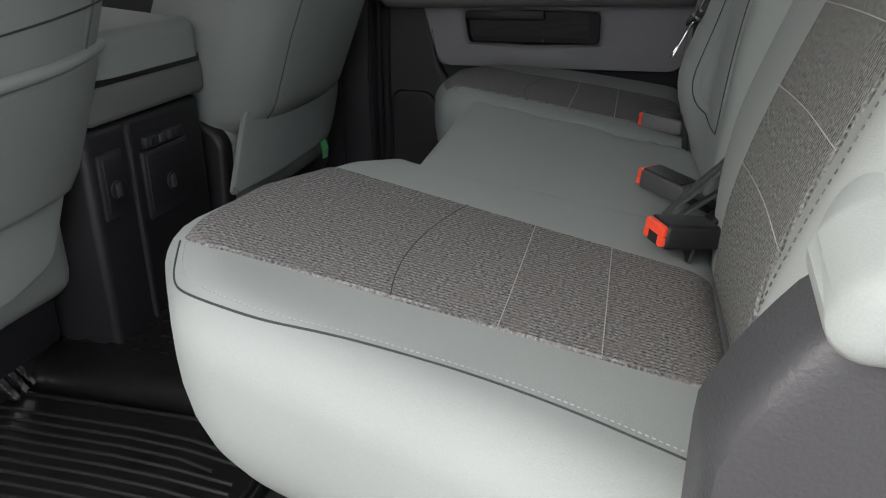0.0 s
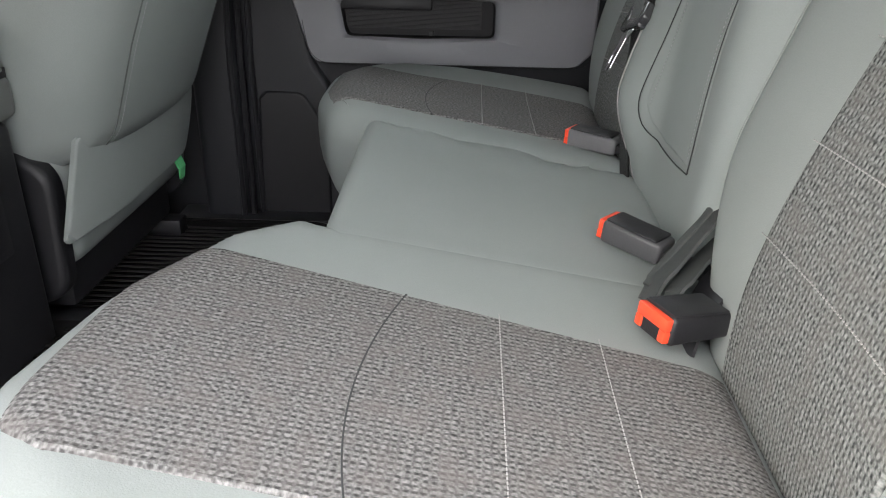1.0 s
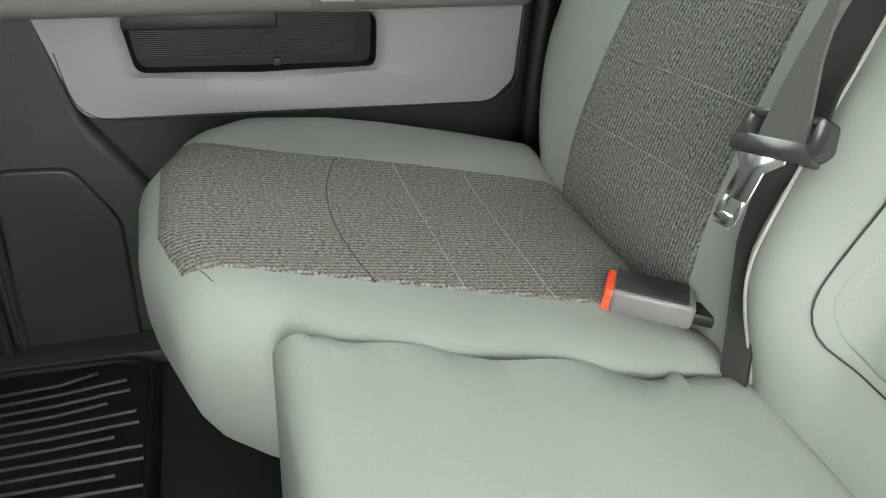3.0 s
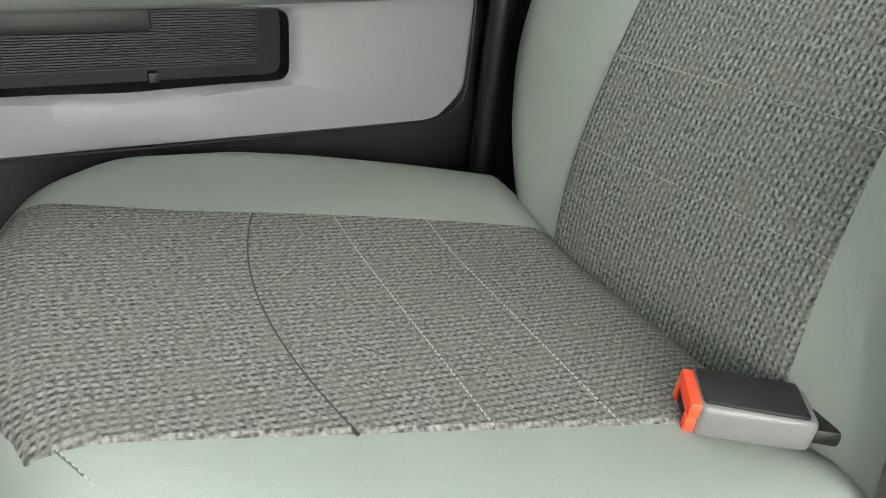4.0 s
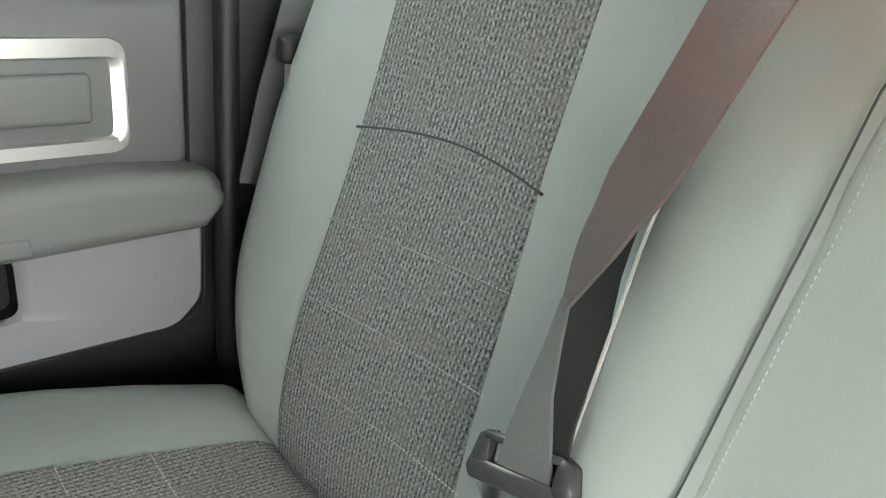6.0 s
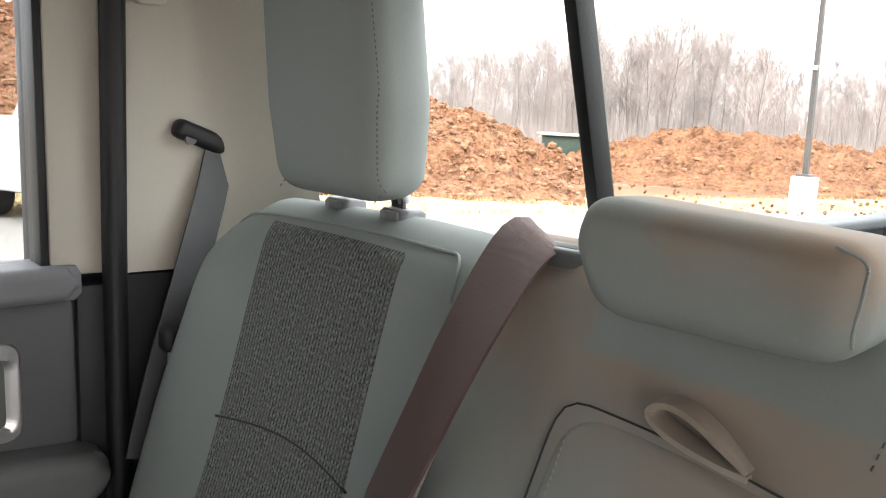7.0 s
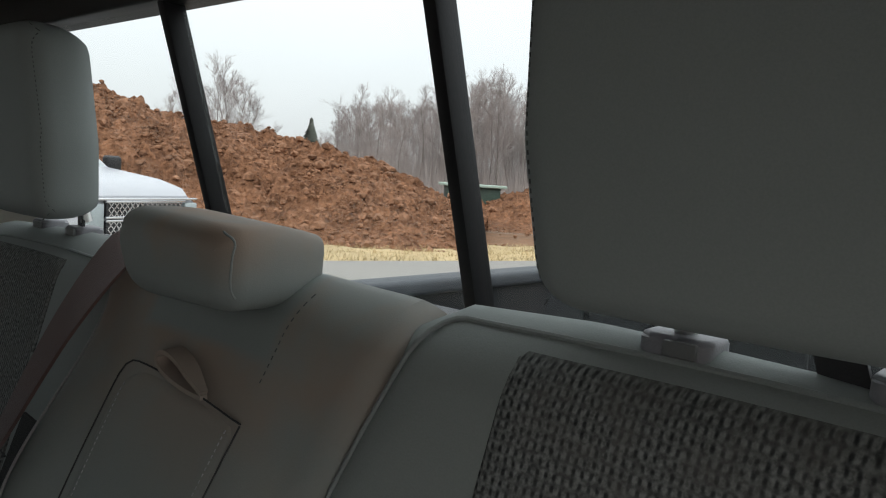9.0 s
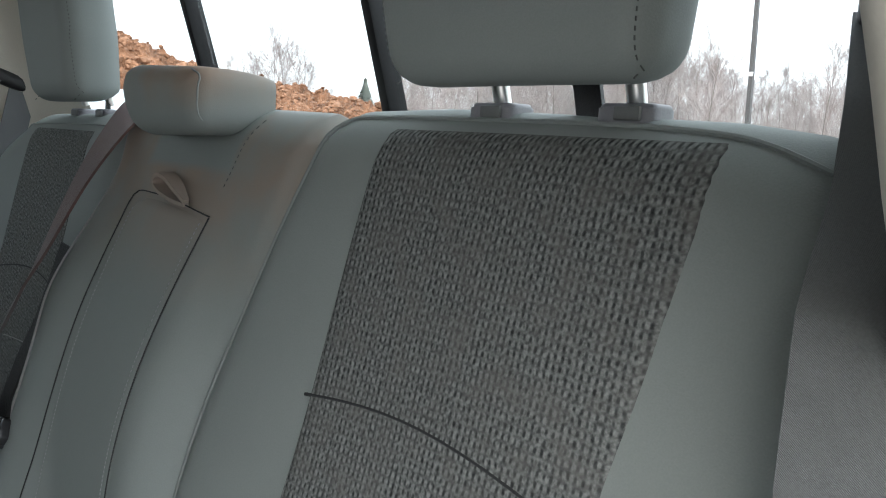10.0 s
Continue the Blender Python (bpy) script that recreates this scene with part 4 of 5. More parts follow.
def slab_yz(y0, y1, z0, z1, d0, d1, bev=0.003):
    """A bar lying in the slanted plane of the rear window."""
    b = box(0, 1, y0, y1, 0, 1, 0)
    for v in b.verts:
        z = z0 if v.co.z < 0.5 else z1
        v.co = (WX(z) + (d0 if v.co.x < 0.5 else d1), v.co.y, z)
    if bev:
        bmesh.ops.bevel(b, geom=b.edges[:], offset=bev, segments=2, profile=0.5, affect='EDGES')
    return b


part("window_frame", slab_yz(-0.62, 0.62, 1.075, 1.125, -0.012, 0.03), BAR_BLACK, win, "black upper frame")
part("window_sill", slab_yz(-0.62, 0.62, 0.795, 0.818, -0.015, 0.04), BAR_BLACK, win, "black lower frame")
for y in (-0.162, 0.166):
    bar = slab_yz(y - 0.0062, y + 0.0062, 0.81, 1.08, -0.008, 0.016)
    for v in bar.verts:
        v.co.y += 0.022 * (v.co.z - 0.83)
    part("window_bar", bar, BAR_BLACK, win, "black upright bar")
for y0, y1 in ((-0.60, -0.153), (-0.153, 0.157), (0.157, 0.61)):
    g = part("pane", slab_yz(y0, y1, 0.812, 1.08, 0.006, 0.009, 0), GLASS, win, "clear glass pane", smooth=False)
    g.visible_shadow = False

# far rear door
door = thing("rear_door", "closed grey and charcoal rear door with map pocket", "car door", at=(0.1, 0.74, 0.0))


def panel(outline, y, depth, R, mat, name, parent, label="", corner=0.02, bulge=None):
    p = Pad(outline, R, depth, bulge or (lambda a, b, h: (a, y - h, b)), corner=corner)
    return part(name, p.mesh(), mat, parent, label)


part("door_shell", box(-0.26, 0.53, 0.746, 0.80, -0.02, 0.735, 0.01), CHARCOAL, door, "charcoal plastic door base")
# grey panel as a frame round the pocket opening
PX0, PX1, PZ0, PZ1 = -0.040, 0.251, 0.392, 0.458


def framed(outline, hole, y, mat, name, parent, label, lip=0.022, wall=None, matched=False):
    """A grey skin with a pocket opening whose rim slopes inwards."""
    n = 160
    o = resample(fillet(outline, 0.03), n)
    h = resample(fillet(hole, 0.014), n)
    c = np.array(hole).mean(0)[:2]
    order = lambda q: q[np.argsort(np.arctan2((q[:, 1] - c[1]) * 3, q[:, 0] - c[0]))]
    o, h = (fillet(outline, 0.02, 10), fillet(hole, 0.014, 10)) if matched else (order(o), order(h))
    mid = h + (h - c) / np.linalg.norm(h - c, axis=1)[:, None] * np.array([[0.016, 0.016]])
    rings = [[(a, y + 0.022, b) for a, b in o * 1.0], [(a, y + 0.003, b) for a, b in o]]
    rings.append([(a, y, b) for a, b in o + (c - o) * 0.01])
    rings.append([(a, y, b) for a, b in 0.5 * o + 0.5 * mid])
    rings.append([(a, y, b) for a, b in mid])
    rings.append([(a, y + 0.004, b) for a, b in 0.5 * mid + 0.5 * h])
    if wall:
        rings.append([(a, y + 0.009, b) for a, b in 0.25 * mid + 0.75 * h])
        part("pocket_wall", rings_mesh([rings[-1], [(a, y + lip, b) for a, b in h]], cap1=False), wall, parent, "black pocket wall")
    else:
        rings.append([(a, y + lip, b) for a, b in h])
    return part(name, rings_mesh(rings, cap1=False), mat, parent, label)


framed([(-0.142, 0.49, 0.01), (-0.100, 0.340), (0.415, 0.340, 0.035), (0.446, 0.37, 0.03), (0.448, 0.49, 0.01)],
       [(PX0, PZ1), (PX0 + 0.012, PZ0), (PX1, PZ0), (PX1, PZ1)], 0.713, PANEL, "lower_panel", door, "light grey plastic door panel", lip=0.030, wall=BAR_BLACK)
tube([(x, 0.7145, z) for x, z in chain([(-0.115, 0.42), (-0.102, 0.337), (0.0, 0.337), (0.38, 0.337), (0.447, 0.345), (0.449, 0.40), (0.449, 0.47)])], 0.0018, BLACK, "panel_gap", door)
pk = part("map_pocket", box(PX0 - 0.02, PX1 + 0.02, 0.7405, 0.7445, PZ0 - 0.02, PZ1 + 0.02, 0), BAR_BLACK, door, "dark ribbed pocket face")
for i in range(22):
    z = PZ0 + 0.012 + i * 0.0024
    part("rib", box(PX0 + 0.006, PX1 - 0.022, 0.7375, 0.741, z, z + 0.0013, 0), BLACK, pk)
part("pocket_latch", box(0.128, 0.137, 0.732, 0.742, 0.392, 0.401, 0.001), BLACK, door)
part("pocket_bar", box(PX0 - 0.005, 0.134, 0.722, 0.734, 0.440, 0.462, 0.004), BLACK, door, "black pocket bar")
panel([(-0.23, 0.465), (0.452, 0.478), (0.456, 0.538), (0.35, 0.549), (-0.23, 0.545)], 0.655, 0.08, 0.020, PANEL_SOFT, "armrest", door, "soft grey armrest", corner=0.036)
part("pull_recess", box(0.02, 0.235, 0.652, 0.70, 0.532, 0.5505, 0.004), BLACK, door, "dark pull recess")
sp = part("switch_plate", box(0.165, 0.260, 0.6515, 0.66, 0.484, 0.502, 0.004, 3), PANEL_SOFT, door, "grey badge plate")
part("badge_bar", box(0.176, 0.214, 0.6505, 0.6525, 0.488, 0.493, 0.001), SILVER, sp)
part("upper_panel", box(-0.24, 0.432, 0.706, 0.75, 0.535, 0.722, 0.012, 3), PANEL_UP, door, "grey upper door panel")
panel([(-0.24, 0.712), (0.436, 0.712), (0.436, 0.752), (-0.24, 0.752)], 0.690, 0.07, 0.012, PANEL, "window_ledge", door, corner=0.01)
part("rear_trim", box(0.430, 0.482, 0.702, 0.76, 0.49, 0.728, 0.006), CHARCOAL, door, "dark latch-side trim")
b = framed([(0.06, 0.560, 0.02), (0.371, 0.560, 0.02), (0.371, 0.672, 0.02), (0.06, 0.672, 0.02)], [(0.078, 0.578), (0.350, 0.578), (0.350, 0.650), (0.078, 0.650)], 0.700, SILVER, "handle_bezel", door, "satin silver handle surround", lip=0.006, matched=True)
part("handle_cup", box(0.07, 0.358, 0.704, 0.712, 0.570, 0.655, 0.004), PANEL_SOFT, door, "grey handle cup")
part("door_handle", box(0.12, 0.335, 0.694, 0.705, 0.592, 0.640, 0.006, 3), PANEL_SOFT, door, "grey plastic door handle")
part("upper_frame", box(0.405, 0.470, 0.708, 0.76, 0.738, 1.12, 0.008), BEIGE, door, "beige window frame trim")
part("frame_seal", box(0.397, 0.407, 0.712, 0.76, 0.738, 1.12, 0.003), BLACK, door)
part("upper_frame", box(-0.26, 0.47, 0.708, 0.76, 1.09, 1.12, 0.006), BEIGE, door)
panel([(-0.225, -0.005), (-0.075, -0.005), (-0.075, 0.20, 0.05), (-0.123, 0.278, 0.03), (-0.213, 0.280, 0.02)], 0.716, 0.03, 0.006, BLACK, "kick_panel", door, "black speaker panel", corner=0.02)
panel([(-0.245, -0.01), (0.02, -0.01), (-0.01, 0.20), (-0.054, 0.268, 0.03), (-0.098, 0.332, 0.02), (-0.118, 0.42), (-0.13, 0.60), (-0.245, 0.60)], 0.722, 0.03, 0.012, CHARCOAL, "lower_moulding", door, corner=0.02)
part("door_glass", box(-0.25, 0.40, 0.742, 0.745, 0.74, 1.095, 0), TINTED, door, "clear side glass", smooth=False)

seal = thing("door_seal", "black rubber door seal along the opening", "door seal", at=(0.476, 0.71, 0.3))
tube([(0.470, 0.70, z) for z in (0.28, 0.33, 0.4)] + [(0.472, 0.700 - 0.03 * max(0, z - 0.75), z) for z in np.linspace(0.5, 1.10, 12)], 0.014, BLACK, "seal", seal, 10)
pil = thing("door_pillar", "black plastic pillar trim between the doors", "pillar", at=(-0.27, 0.73, 0))
part("trim", box(-0.34, -0.245, 0.69, 0.78, -0.02, 1.09, 0.02, 3), CHARCOAL, pil)
for x, y in ((-0.238, 0.700), (-0.222, 0.715), (-0.255, 0.688)):
    tube([(x, y, 0.0), (x, y, 0.35), (x + 0.012, y - 0.004, 0.7), (x + 0.02, y - 0.03, 1.08)], 0.006, BLACK, "seal", pil, 8)
part("sill", box(-0.40, 0.45, 0.672, 0.75, -0.02, 0.022, 0.01), CHARCOAL, pil, "black door sill")

# near rear corner, moulded plastic below the opening
nt = thing("quarter_trim", "dark grey grained plastic quarter trim beside the open door", "trim panel", at=(0.55, -0.72, 0))
prof = [(0.368, -0.06, 0.01), (0.368, 0.405, 0.03), (0.383, 0.437, 0.03), (0.402, 0.466, 0.02), (0.425, 0.485, 0.03), (0.50, 0.510, 0.05), (0.74, 0.53, 0.02), (0.74, -0.06, 0.01)]
qp = Pad(prof, 0.016, 0.16, lambda a, b, h: (a, -0.662 + h, b), corner=0.02)
rings = []
for ins, yy in ((0.0, -0.652), (0.0, -0.690), (0.004, -0.700), (0.012, -0.705), (0.03, -0.707)):
    c = qp.o.mean(0)
    rings.append([(a + (c[0] - a) * ins * 2, yy, b_ + (c[1] - b_) * ins * 2) for a, b_ in qp.o])
part("panel", rings_mesh(rings, cap0=True), TRIM_GREY, nt)
face = Pad([(0.432, -0.04, 0.02), (0.432, 0.34, 0.04), (0.455, 0.425, 0.05), (0.52, 0.455, 0.06), (0.72, 0.47, 0.02), (0.72, -0.04, 0.02)], 0.008, 0.012, lambda a, b, h: (a, -0.712 - h, b), corner=0.03)
part("inner_panel", face.mesh(), TRIM_GREY, nt, "raised grained panel")

# ---- front row ----
def front_seat(y0, y1, x0, label, pocket, skirt):
    """A front seat seen from behind; x0: its back's place 0.3 m up."""
    c = 0.5 * (y0 + y1)
    w = y1 - y0
    t = thing("front_seat", label, "car seat", group="front seats", at=(x0 - 0.15, c, 0.0))
    lean = lambda z, a: x0 + 0.40 * (z - 0.298) - 0.055 * abs((a - c) / (w / 2)) ** 3
    p = Pad([(y0 + 0.03, 0.285, 0.03), (y0, 0.40, 0.1), (y0 + 0.03, 0.93, 0.12), (y1 - 0.03, 0.93, 0.12), (y1, 0.40, 0.1), (y1 - 0.03, 0.285, 0.03)], 0.055, 0.19,
            lambda a, b, h: (lean(b, a) + h, a, b), taper=0.0)
    part("backrest", p.mesh(), CLOTH, t, "grey cloth seat back")
    for s in (-1, 1):
        q = c + s * (w / 2 - 0.085)
        tube(p.line([(q - s * 0.012, 0.295), (q, 0.45), (q - s * 0.01, 0.9)], 0.0003), 0.0012, CLOTH_DARK, "seam", t)
        part("stitch_line", p.dashes([(q - s * 0.022, 0.295), (q - s * 0.010, 0.45), (q - s * 0.02, 0.9)], step=0.006, r=0.0006, lift=0.0004), CLOTH_PALE, t)
    if pocket:
        pp = Pad([(y0 + 0.03, 0.295, 0.03), (y0 + 0.02, 0.465, 0.01), (c, 0.455, 0.2), (y1 - 0.03, 0.480, 0.01), (y1 - 0.04, 0.295, 0.03)], 0.008, 0.02,
                 lambda a, b, h: (lean(b, a) + h + 0.004, a, b))
        part("map_pocket", pp.mesh(), CLOTH, t, "grey cloth map pocket")
        edge = [(lean(0.47, a) + 0.004, a, 0.468 + 0.05 * ((a - c) / w) ** 2 + 0.015 * (a - c) / w) for a in np.linspace(y0 + 0.02, y1 - 0.03, 24)]
        tube(edge, 0.008, CLOTH, "pocket_roll", t, 12, label="padded pocket edge")
    tube(p.line([(y0 + 0.02, 0.535), (c, 0.515), (y1 - 0.02, 0.545)], 0.0005), 0.0013, THREAD_AND_GAP_DARK, "seam", t)
    k = Pad(skirt, 0.003, 0.008, lambda a, b, h: (x0 + 0.10 * (b - 0.3) + h - 0.012 - 0.030 * abs((a - c) / (w / 2)) ** 3, a, b))
    part("skirt", k.mesh(), CLOTH, t, "grey cloth skirt flap")
    part("seat_base", box(x0 - 0.53, x0 - 0.06, y0 + 0.03, y1 - 0.03, 0.13, 0.32, 0.04, 4), CLOTH, t, "grey cloth seat cushion")
    part("frame", box(x0 - 0.51, x0 - 0.09, y0 + 0.06, y1 - 0.06, 0.06, 0.14, 0.01), BLACK, t, "black steel frame")
    for y in (y0 + 0.06, y1 - 0.06):
        part("rail", box(x0 - 0.58, x0 - 0.07, y - 0.02, y + 0.02, 0.012, 0.05, 0.005), BLACK, t, "black seat rail")
    for y, sg in ((y0 + 0.012, -1), (y1 - 0.012, 1)):
        hc = Pad([(x0 - 0.23, 0.06), (x0 - 0.25, 0.28), (x0 - 0.12, 0.325), (x0 - 0.062, 0.29), (x0 - 0.07, 0.10)], 0.012, 0.03, lambda a, b, h: (a, y + sg * h, b), corner=0.05)
        part("hinge_cover", hc.mesh(), BLACK, t, "black plastic hinge cover")
    return t


front_seat(0.15, 0.66, -0.283, "grey cloth front passenger seat seen from behind", False,
    [(0.190, 0.345, 0.02), (0.64, 0.335, 0.02), (0.645, 0.290, 0.02), (0.55, 0.205, 0.05), (0.36, 0.200, 0.2), (0.20, 0.194, 0.02), (0.155, 0.188, 0.008)])
front_seat(-0.66, -0.10, -0.365, "grey cloth driver seat back with map pocket", True,
    [(-0.64, 0.325, 0.02), (-0.155, 0.335, 0.02), (-0.215, 0.215, 0.03), (-0.30, 0.195, 0.05), (-0.60, 0.21, 0.05)])
tabt = thing("fabric_tag", "small green fabric tag under the front seat", "tag", at=(-0.33, 0.53, 0.15))
ribbon([(-0.322, 0.530, 0.205), (-0.312, 0.528, 0.180), (-0.314, 0.527, 0.160)], [0.03, 0.03, 0.02], GREEN, "tag_cloth", tabt, [(0, 1, 0)])
rails = thing("seat_track", "black seat track with bright worn steel edges", "seat rail", at=(-0.46, -0.25, 0.0))
part("track", box(-0.64, -0.470, -0.33, -0.17, 0.018, 0.075, 0.008), BLACK, rails)
for x, y, h in ((-0.452, -0.268, 0.060), (-0.458, -0.246, 0.064), (-0.462, -0.228, 0.060), (-0.50, -0.200, 0.04)):
    part("steel_edge", moved(box(-0.006, 0.006, -0.006, 0.006, 0, h, 0.003), pose(x, y, 0.022, 8, -25, 15)), CHROME, rails, "bright steel edge")
foot = Pad([(-0.49, -0.205), (-0.425, -0.205), (-0.425, -0.155), (-0.49, -0.155)], 0.010, 0.03, lambda a, b, h: (a, b, 0.042 + h + 0.3 * (a + 0.45)), corner=0.02, n=48)
part("rail_foot", foot.mesh(), DARK_BUCKLE, rails, "worn grey plastic rail foot")
part("track_cover", box(-0.62, -0.475, -0.30, -0.17, 0.06, 0.11, 0.012, 3), BLACK, rails)

con = thing("centre_console", "black centre console with padded grey lid and power sockets", "centre console", at=(-0.45, 0.03, 0.0))
part("console_body", box(-0.95, -0.370, -0.147, 0.147, 0.0, 0.371, 0.014, 3), BLACK, con, "black plastic console body")
part("bin", box(-0.95, -0.358, -0.140, 0.150, 0.374, 0.426, 0.010, 3), PANEL_SOFT, con, "grey console bin")
part("lid_gap", box(-0.94, -0.362, -0.128, 0.146, 0.424, 0.436, 0), BLACK, con, "dark gap under the lid")
lid = Pad([(-0.132, -0.95), (-0.132, -0.352), (0.156, -0.352), (0.156, -0.95)], 0.022, 0.060, lambda a, b, h: (b, a, 0.494 + h + 0.10 * max(0, -0.40 - b) * smooth(-0.06, -0.02, h)), corner=0.05)
part("lid", lid.mesh(), CLOTH, con, "padded grey cloth lid")
for y0, y1, z0, z1 in ((-0.132, -0.080, 0.240, 0.335), (-0.035, 0.085, 0.21, 0.315)):
    fr = part("socket_plate", box(-0.372, -0.364, y0, y1, z0, z1, 0.003), CHARCOAL, con, "charcoal socket plate")
    part("socket_face", box(-0.366, -0.3625, y0 + 0.007, y1 - 0.007, z0 + 0.010, z1 - 0.007, 0.002), BLACK, fr)
    yc, zc = 0.5 * (y0 + y1), 0.5 * (z0 + z1) - 0.006
    hole = [(yc + 0.0135 * math.cos(k), zc + 0.0135 * math.sin(k)) for k in np.linspace(0, 6.283, 16, endpoint=False)]
    part("socket_ring", rings_mesh([[(-0.364, a, b) for a, b in hole], [(-0.3595, a, b) for a, b in hole]], cap0=True), CHARCOAL, fr)
    part("socket_hole", box(-0.3600, -0.3575, yc - 0.005, yc + 0.005, zc - 0.011, zc + 0.010, 0.002), DARK_BUCKLE, fr, "grey socket insert")
part("vent_strip", box(-0.371, -0.3610, -0.026, 0.076, 0.318, 0.336, 0.002), CHARCOAL, con)
for i in range(4):
    part("vent_fin", box(-0.3620, -0.3588, -0.016 + 0.022 * i, -0.006 + 0.022 * i, 0.321, 0.333, 0.001), DARK_BUCKLE if i in (1, 2) else BLACK, con)
part("edge_strip", box(-0.372, -0.3635, -0.062, -0.054, 0.02, 0.365, 0.002), CHARCOAL, con)

# ---- floor mats ----
def mat(y0, y1, label, sgn):
    t = thing("floor_mat", label, "floor mat", group="rear floor mats", at=(-0.3, 0.5 * (y0 + y1), 0.0))
    p = Pad([(-0.62, y0), (-0.05, y0, 0.05), (-0.05, y1, 0.05), (-0.62, y1)], 0.006, 0.018, lambda a, b, h: (a, b, 0.018 + h), corner=0.03)
    part("mat_sheet", p.mesh(), RUBBER, t)
    edge = fillet([(-0.60, y0 + 0.012), (-0.06, y0 + 0.012, 0.05), (-0.06, y1 - 0.012, 0.05), (-0.60, y1 - 0.012)], 0.03)
    tube([(a, b, 0.020) for a, b in edge] + [(edge[0][0], edge[0][1], 0.020)], 0.004, RUBBER, "raised_rim", t, 6)
    n = int((y1 - y0 - 0.05) / 0.0185)
    for i in range(n):
        y = y0 + 0.03 + 0.0185 * i
        k = (i + 0.5) / n
        end = -0.10 + 0.035 * math.sin(math.pi * k) - (0.03 if i % 3 == 1 else 0)
        bend = 0.022 * (k - 0.5) * 2
        tube([(-0.58, y, 0.0185), (-0.25, y, 0.0185), (-0.17, y + 0.3 * bend * sgn, 0.0185), (end, y + bend * sgn, 0.0185)], 0.0034, RUBBER_RIB, "rib", t, 6, flat=0.9)
    return t


mat(-0.70, -0.235, "black rubber floor mat with long ribs, open-door side", -1)
mat(0.24, 0.672, "black rubber floor mat with long ribs, closed-door side", 1)
hump = thing("tunnel_mat", "black rubber mat over the transmission tunnel with small treads", "floor mat", at=(-0.3, 0, 0))
hp = Pad([(-0.60, -0.225), (0.10, -0.225), (0.10, 0.23), (-0.60, 0.23)], 0.03, 0.05, lambda a, b, h: (a, b, 0.046 + h + 0.012 * math.cos(b * 7)), corner=0.04)
part("tunnel_sheet", hp.mesh(), RUBBER, hump)
bm = bmesh.new()
for i in range(26):
    for j in range(12):
        x, y = -0.56 + 0.022 * i, -0.15 + 0.027 * j + (0.0135 if i % 2 else 0)
        join(bm, box(x - 0.007, x + 0.007, y - 0.004, y + 0.004, 0.046 + 0.012 * math.cos(y * 7), 0.0495 + 0.012 * math.cos(y * 7), 0))
tr = part("treads", bm, RUBBER, hump, smooth=False)
tr["kind"] = "stuff"


# ---- pickup bed behind the cab ----
bed = thing("pickup_bed", "black lined pickup cargo bed with steel rails", "truck bed", at=(2.0, 0, -0.1))
BX0, BX1, BY, BZ = 0.80, 3.31, 0.76, 0.68
part("bed_floor", box(BX0, BX1, -BY, BY, 0.02, 0.08, 0.01), LINER, bed, "black ribbed bed floor")
for i in range(9):
    y = -0.64 + 0.16 * i
    part("floor_rib", box(BX0, BX1, y - 0.03, y + 0.03, 0.078, 0.096, 0.008), LINER, bed)
for s in (-1, 1):
    a, b = sorted((s * BY, s * (BY + 0.05)))
    part("bed_side", box(BX0 - 0.04, BX1 + 0.05, a, b, -0.25, BZ - 0.03, 0.012), LINER, bed, "black lined bed side")
    a, b = sorted((s * (BY - 0.030), s * (BY + 0.055)))
    part("side_rail", box(BX0 - 0.04, BX1 + 0.06, a, b, BZ - 0.04, BZ, 0.012, 3), RAIL, bed, "dark grey rail cap")
    for x in (1.25, 2.48, 2.99):
        a, b = sorted((s * (BY - 0.022), s * (BY + 0.01)))
        part("side_rib", box(x - 0.05, x + 0.05, a, b, 0.10, BZ - 0.05, 0.012), LINER, bed)
    arch = [(2.10 + 0.46 * math.cos(k), 0.09 + 0.43 * math.sin(k)) for k in np.linspace(0, math.pi, 20)]
    rings = [[(x, s * yy, z) for x, z in arch + [(1.64, 0.02), (2.56, 0.02)][::1]] for yy in (BY + 0.02, 0.63, 0.60)]
    part("wheel_arch", rings_mesh(rings, cap0=True), LINER, bed, "black wheel arch")
part("front_wall", box(BX0 - 0.05, BX0, -BY, BY, 0.0, BZ - 0.02, 0.01), LINER, bed)
gate = part("tailgate", box(BX1, BX1 + 0.06, -BY, BY, 0.05, BZ - 0.012, 0.012), LINER, bed, "black lined tailgate")
part("gate_cap", box(BX1 - 0.02, BX1 + 0.075, -BY, BY, BZ - 0.03, BZ + 0.004, 0.012, 3), RAIL, gate, "dark grey tailgate cap")
for y in (-0.48, 0.0, 0.48):
    ringp = Pad([(y - 0.20, 0.16), (y + 0.20, 0.16), (y + 0.20, 0.56), (y - 0.20, 0.56)], 0.015, 0.02, lambda a, b, h: (BX1 - 0.012 - h, a, b), corner=0.06, n=64)
    part("gate_panel", ringp.mesh(), LINER, gate)
    for dy in (-0.085, 0.085):
        tube([(BX1 - 0.030, y + dy + 0.06 * math.cos(k), 0.48 + 0.06 * math.sin(k)) for k in np.linspace(0, 2 * math.pi, 25)], 0.009, LINER, "gate_ring", gate)
part("corner_post", box(BX1 - 0.09, BX1 - 0.005, BY - 0.07, BY + 0.02, 0.06, BZ - 0.03, 0.014), LINER, bed)
part("gate_latch", box(BX1 - 0.03, BX1 - 0.01, BY - 0.15, BY - 0.14, 0.43, 0.47, 0.002), STEEL, bed, "small bright latch")

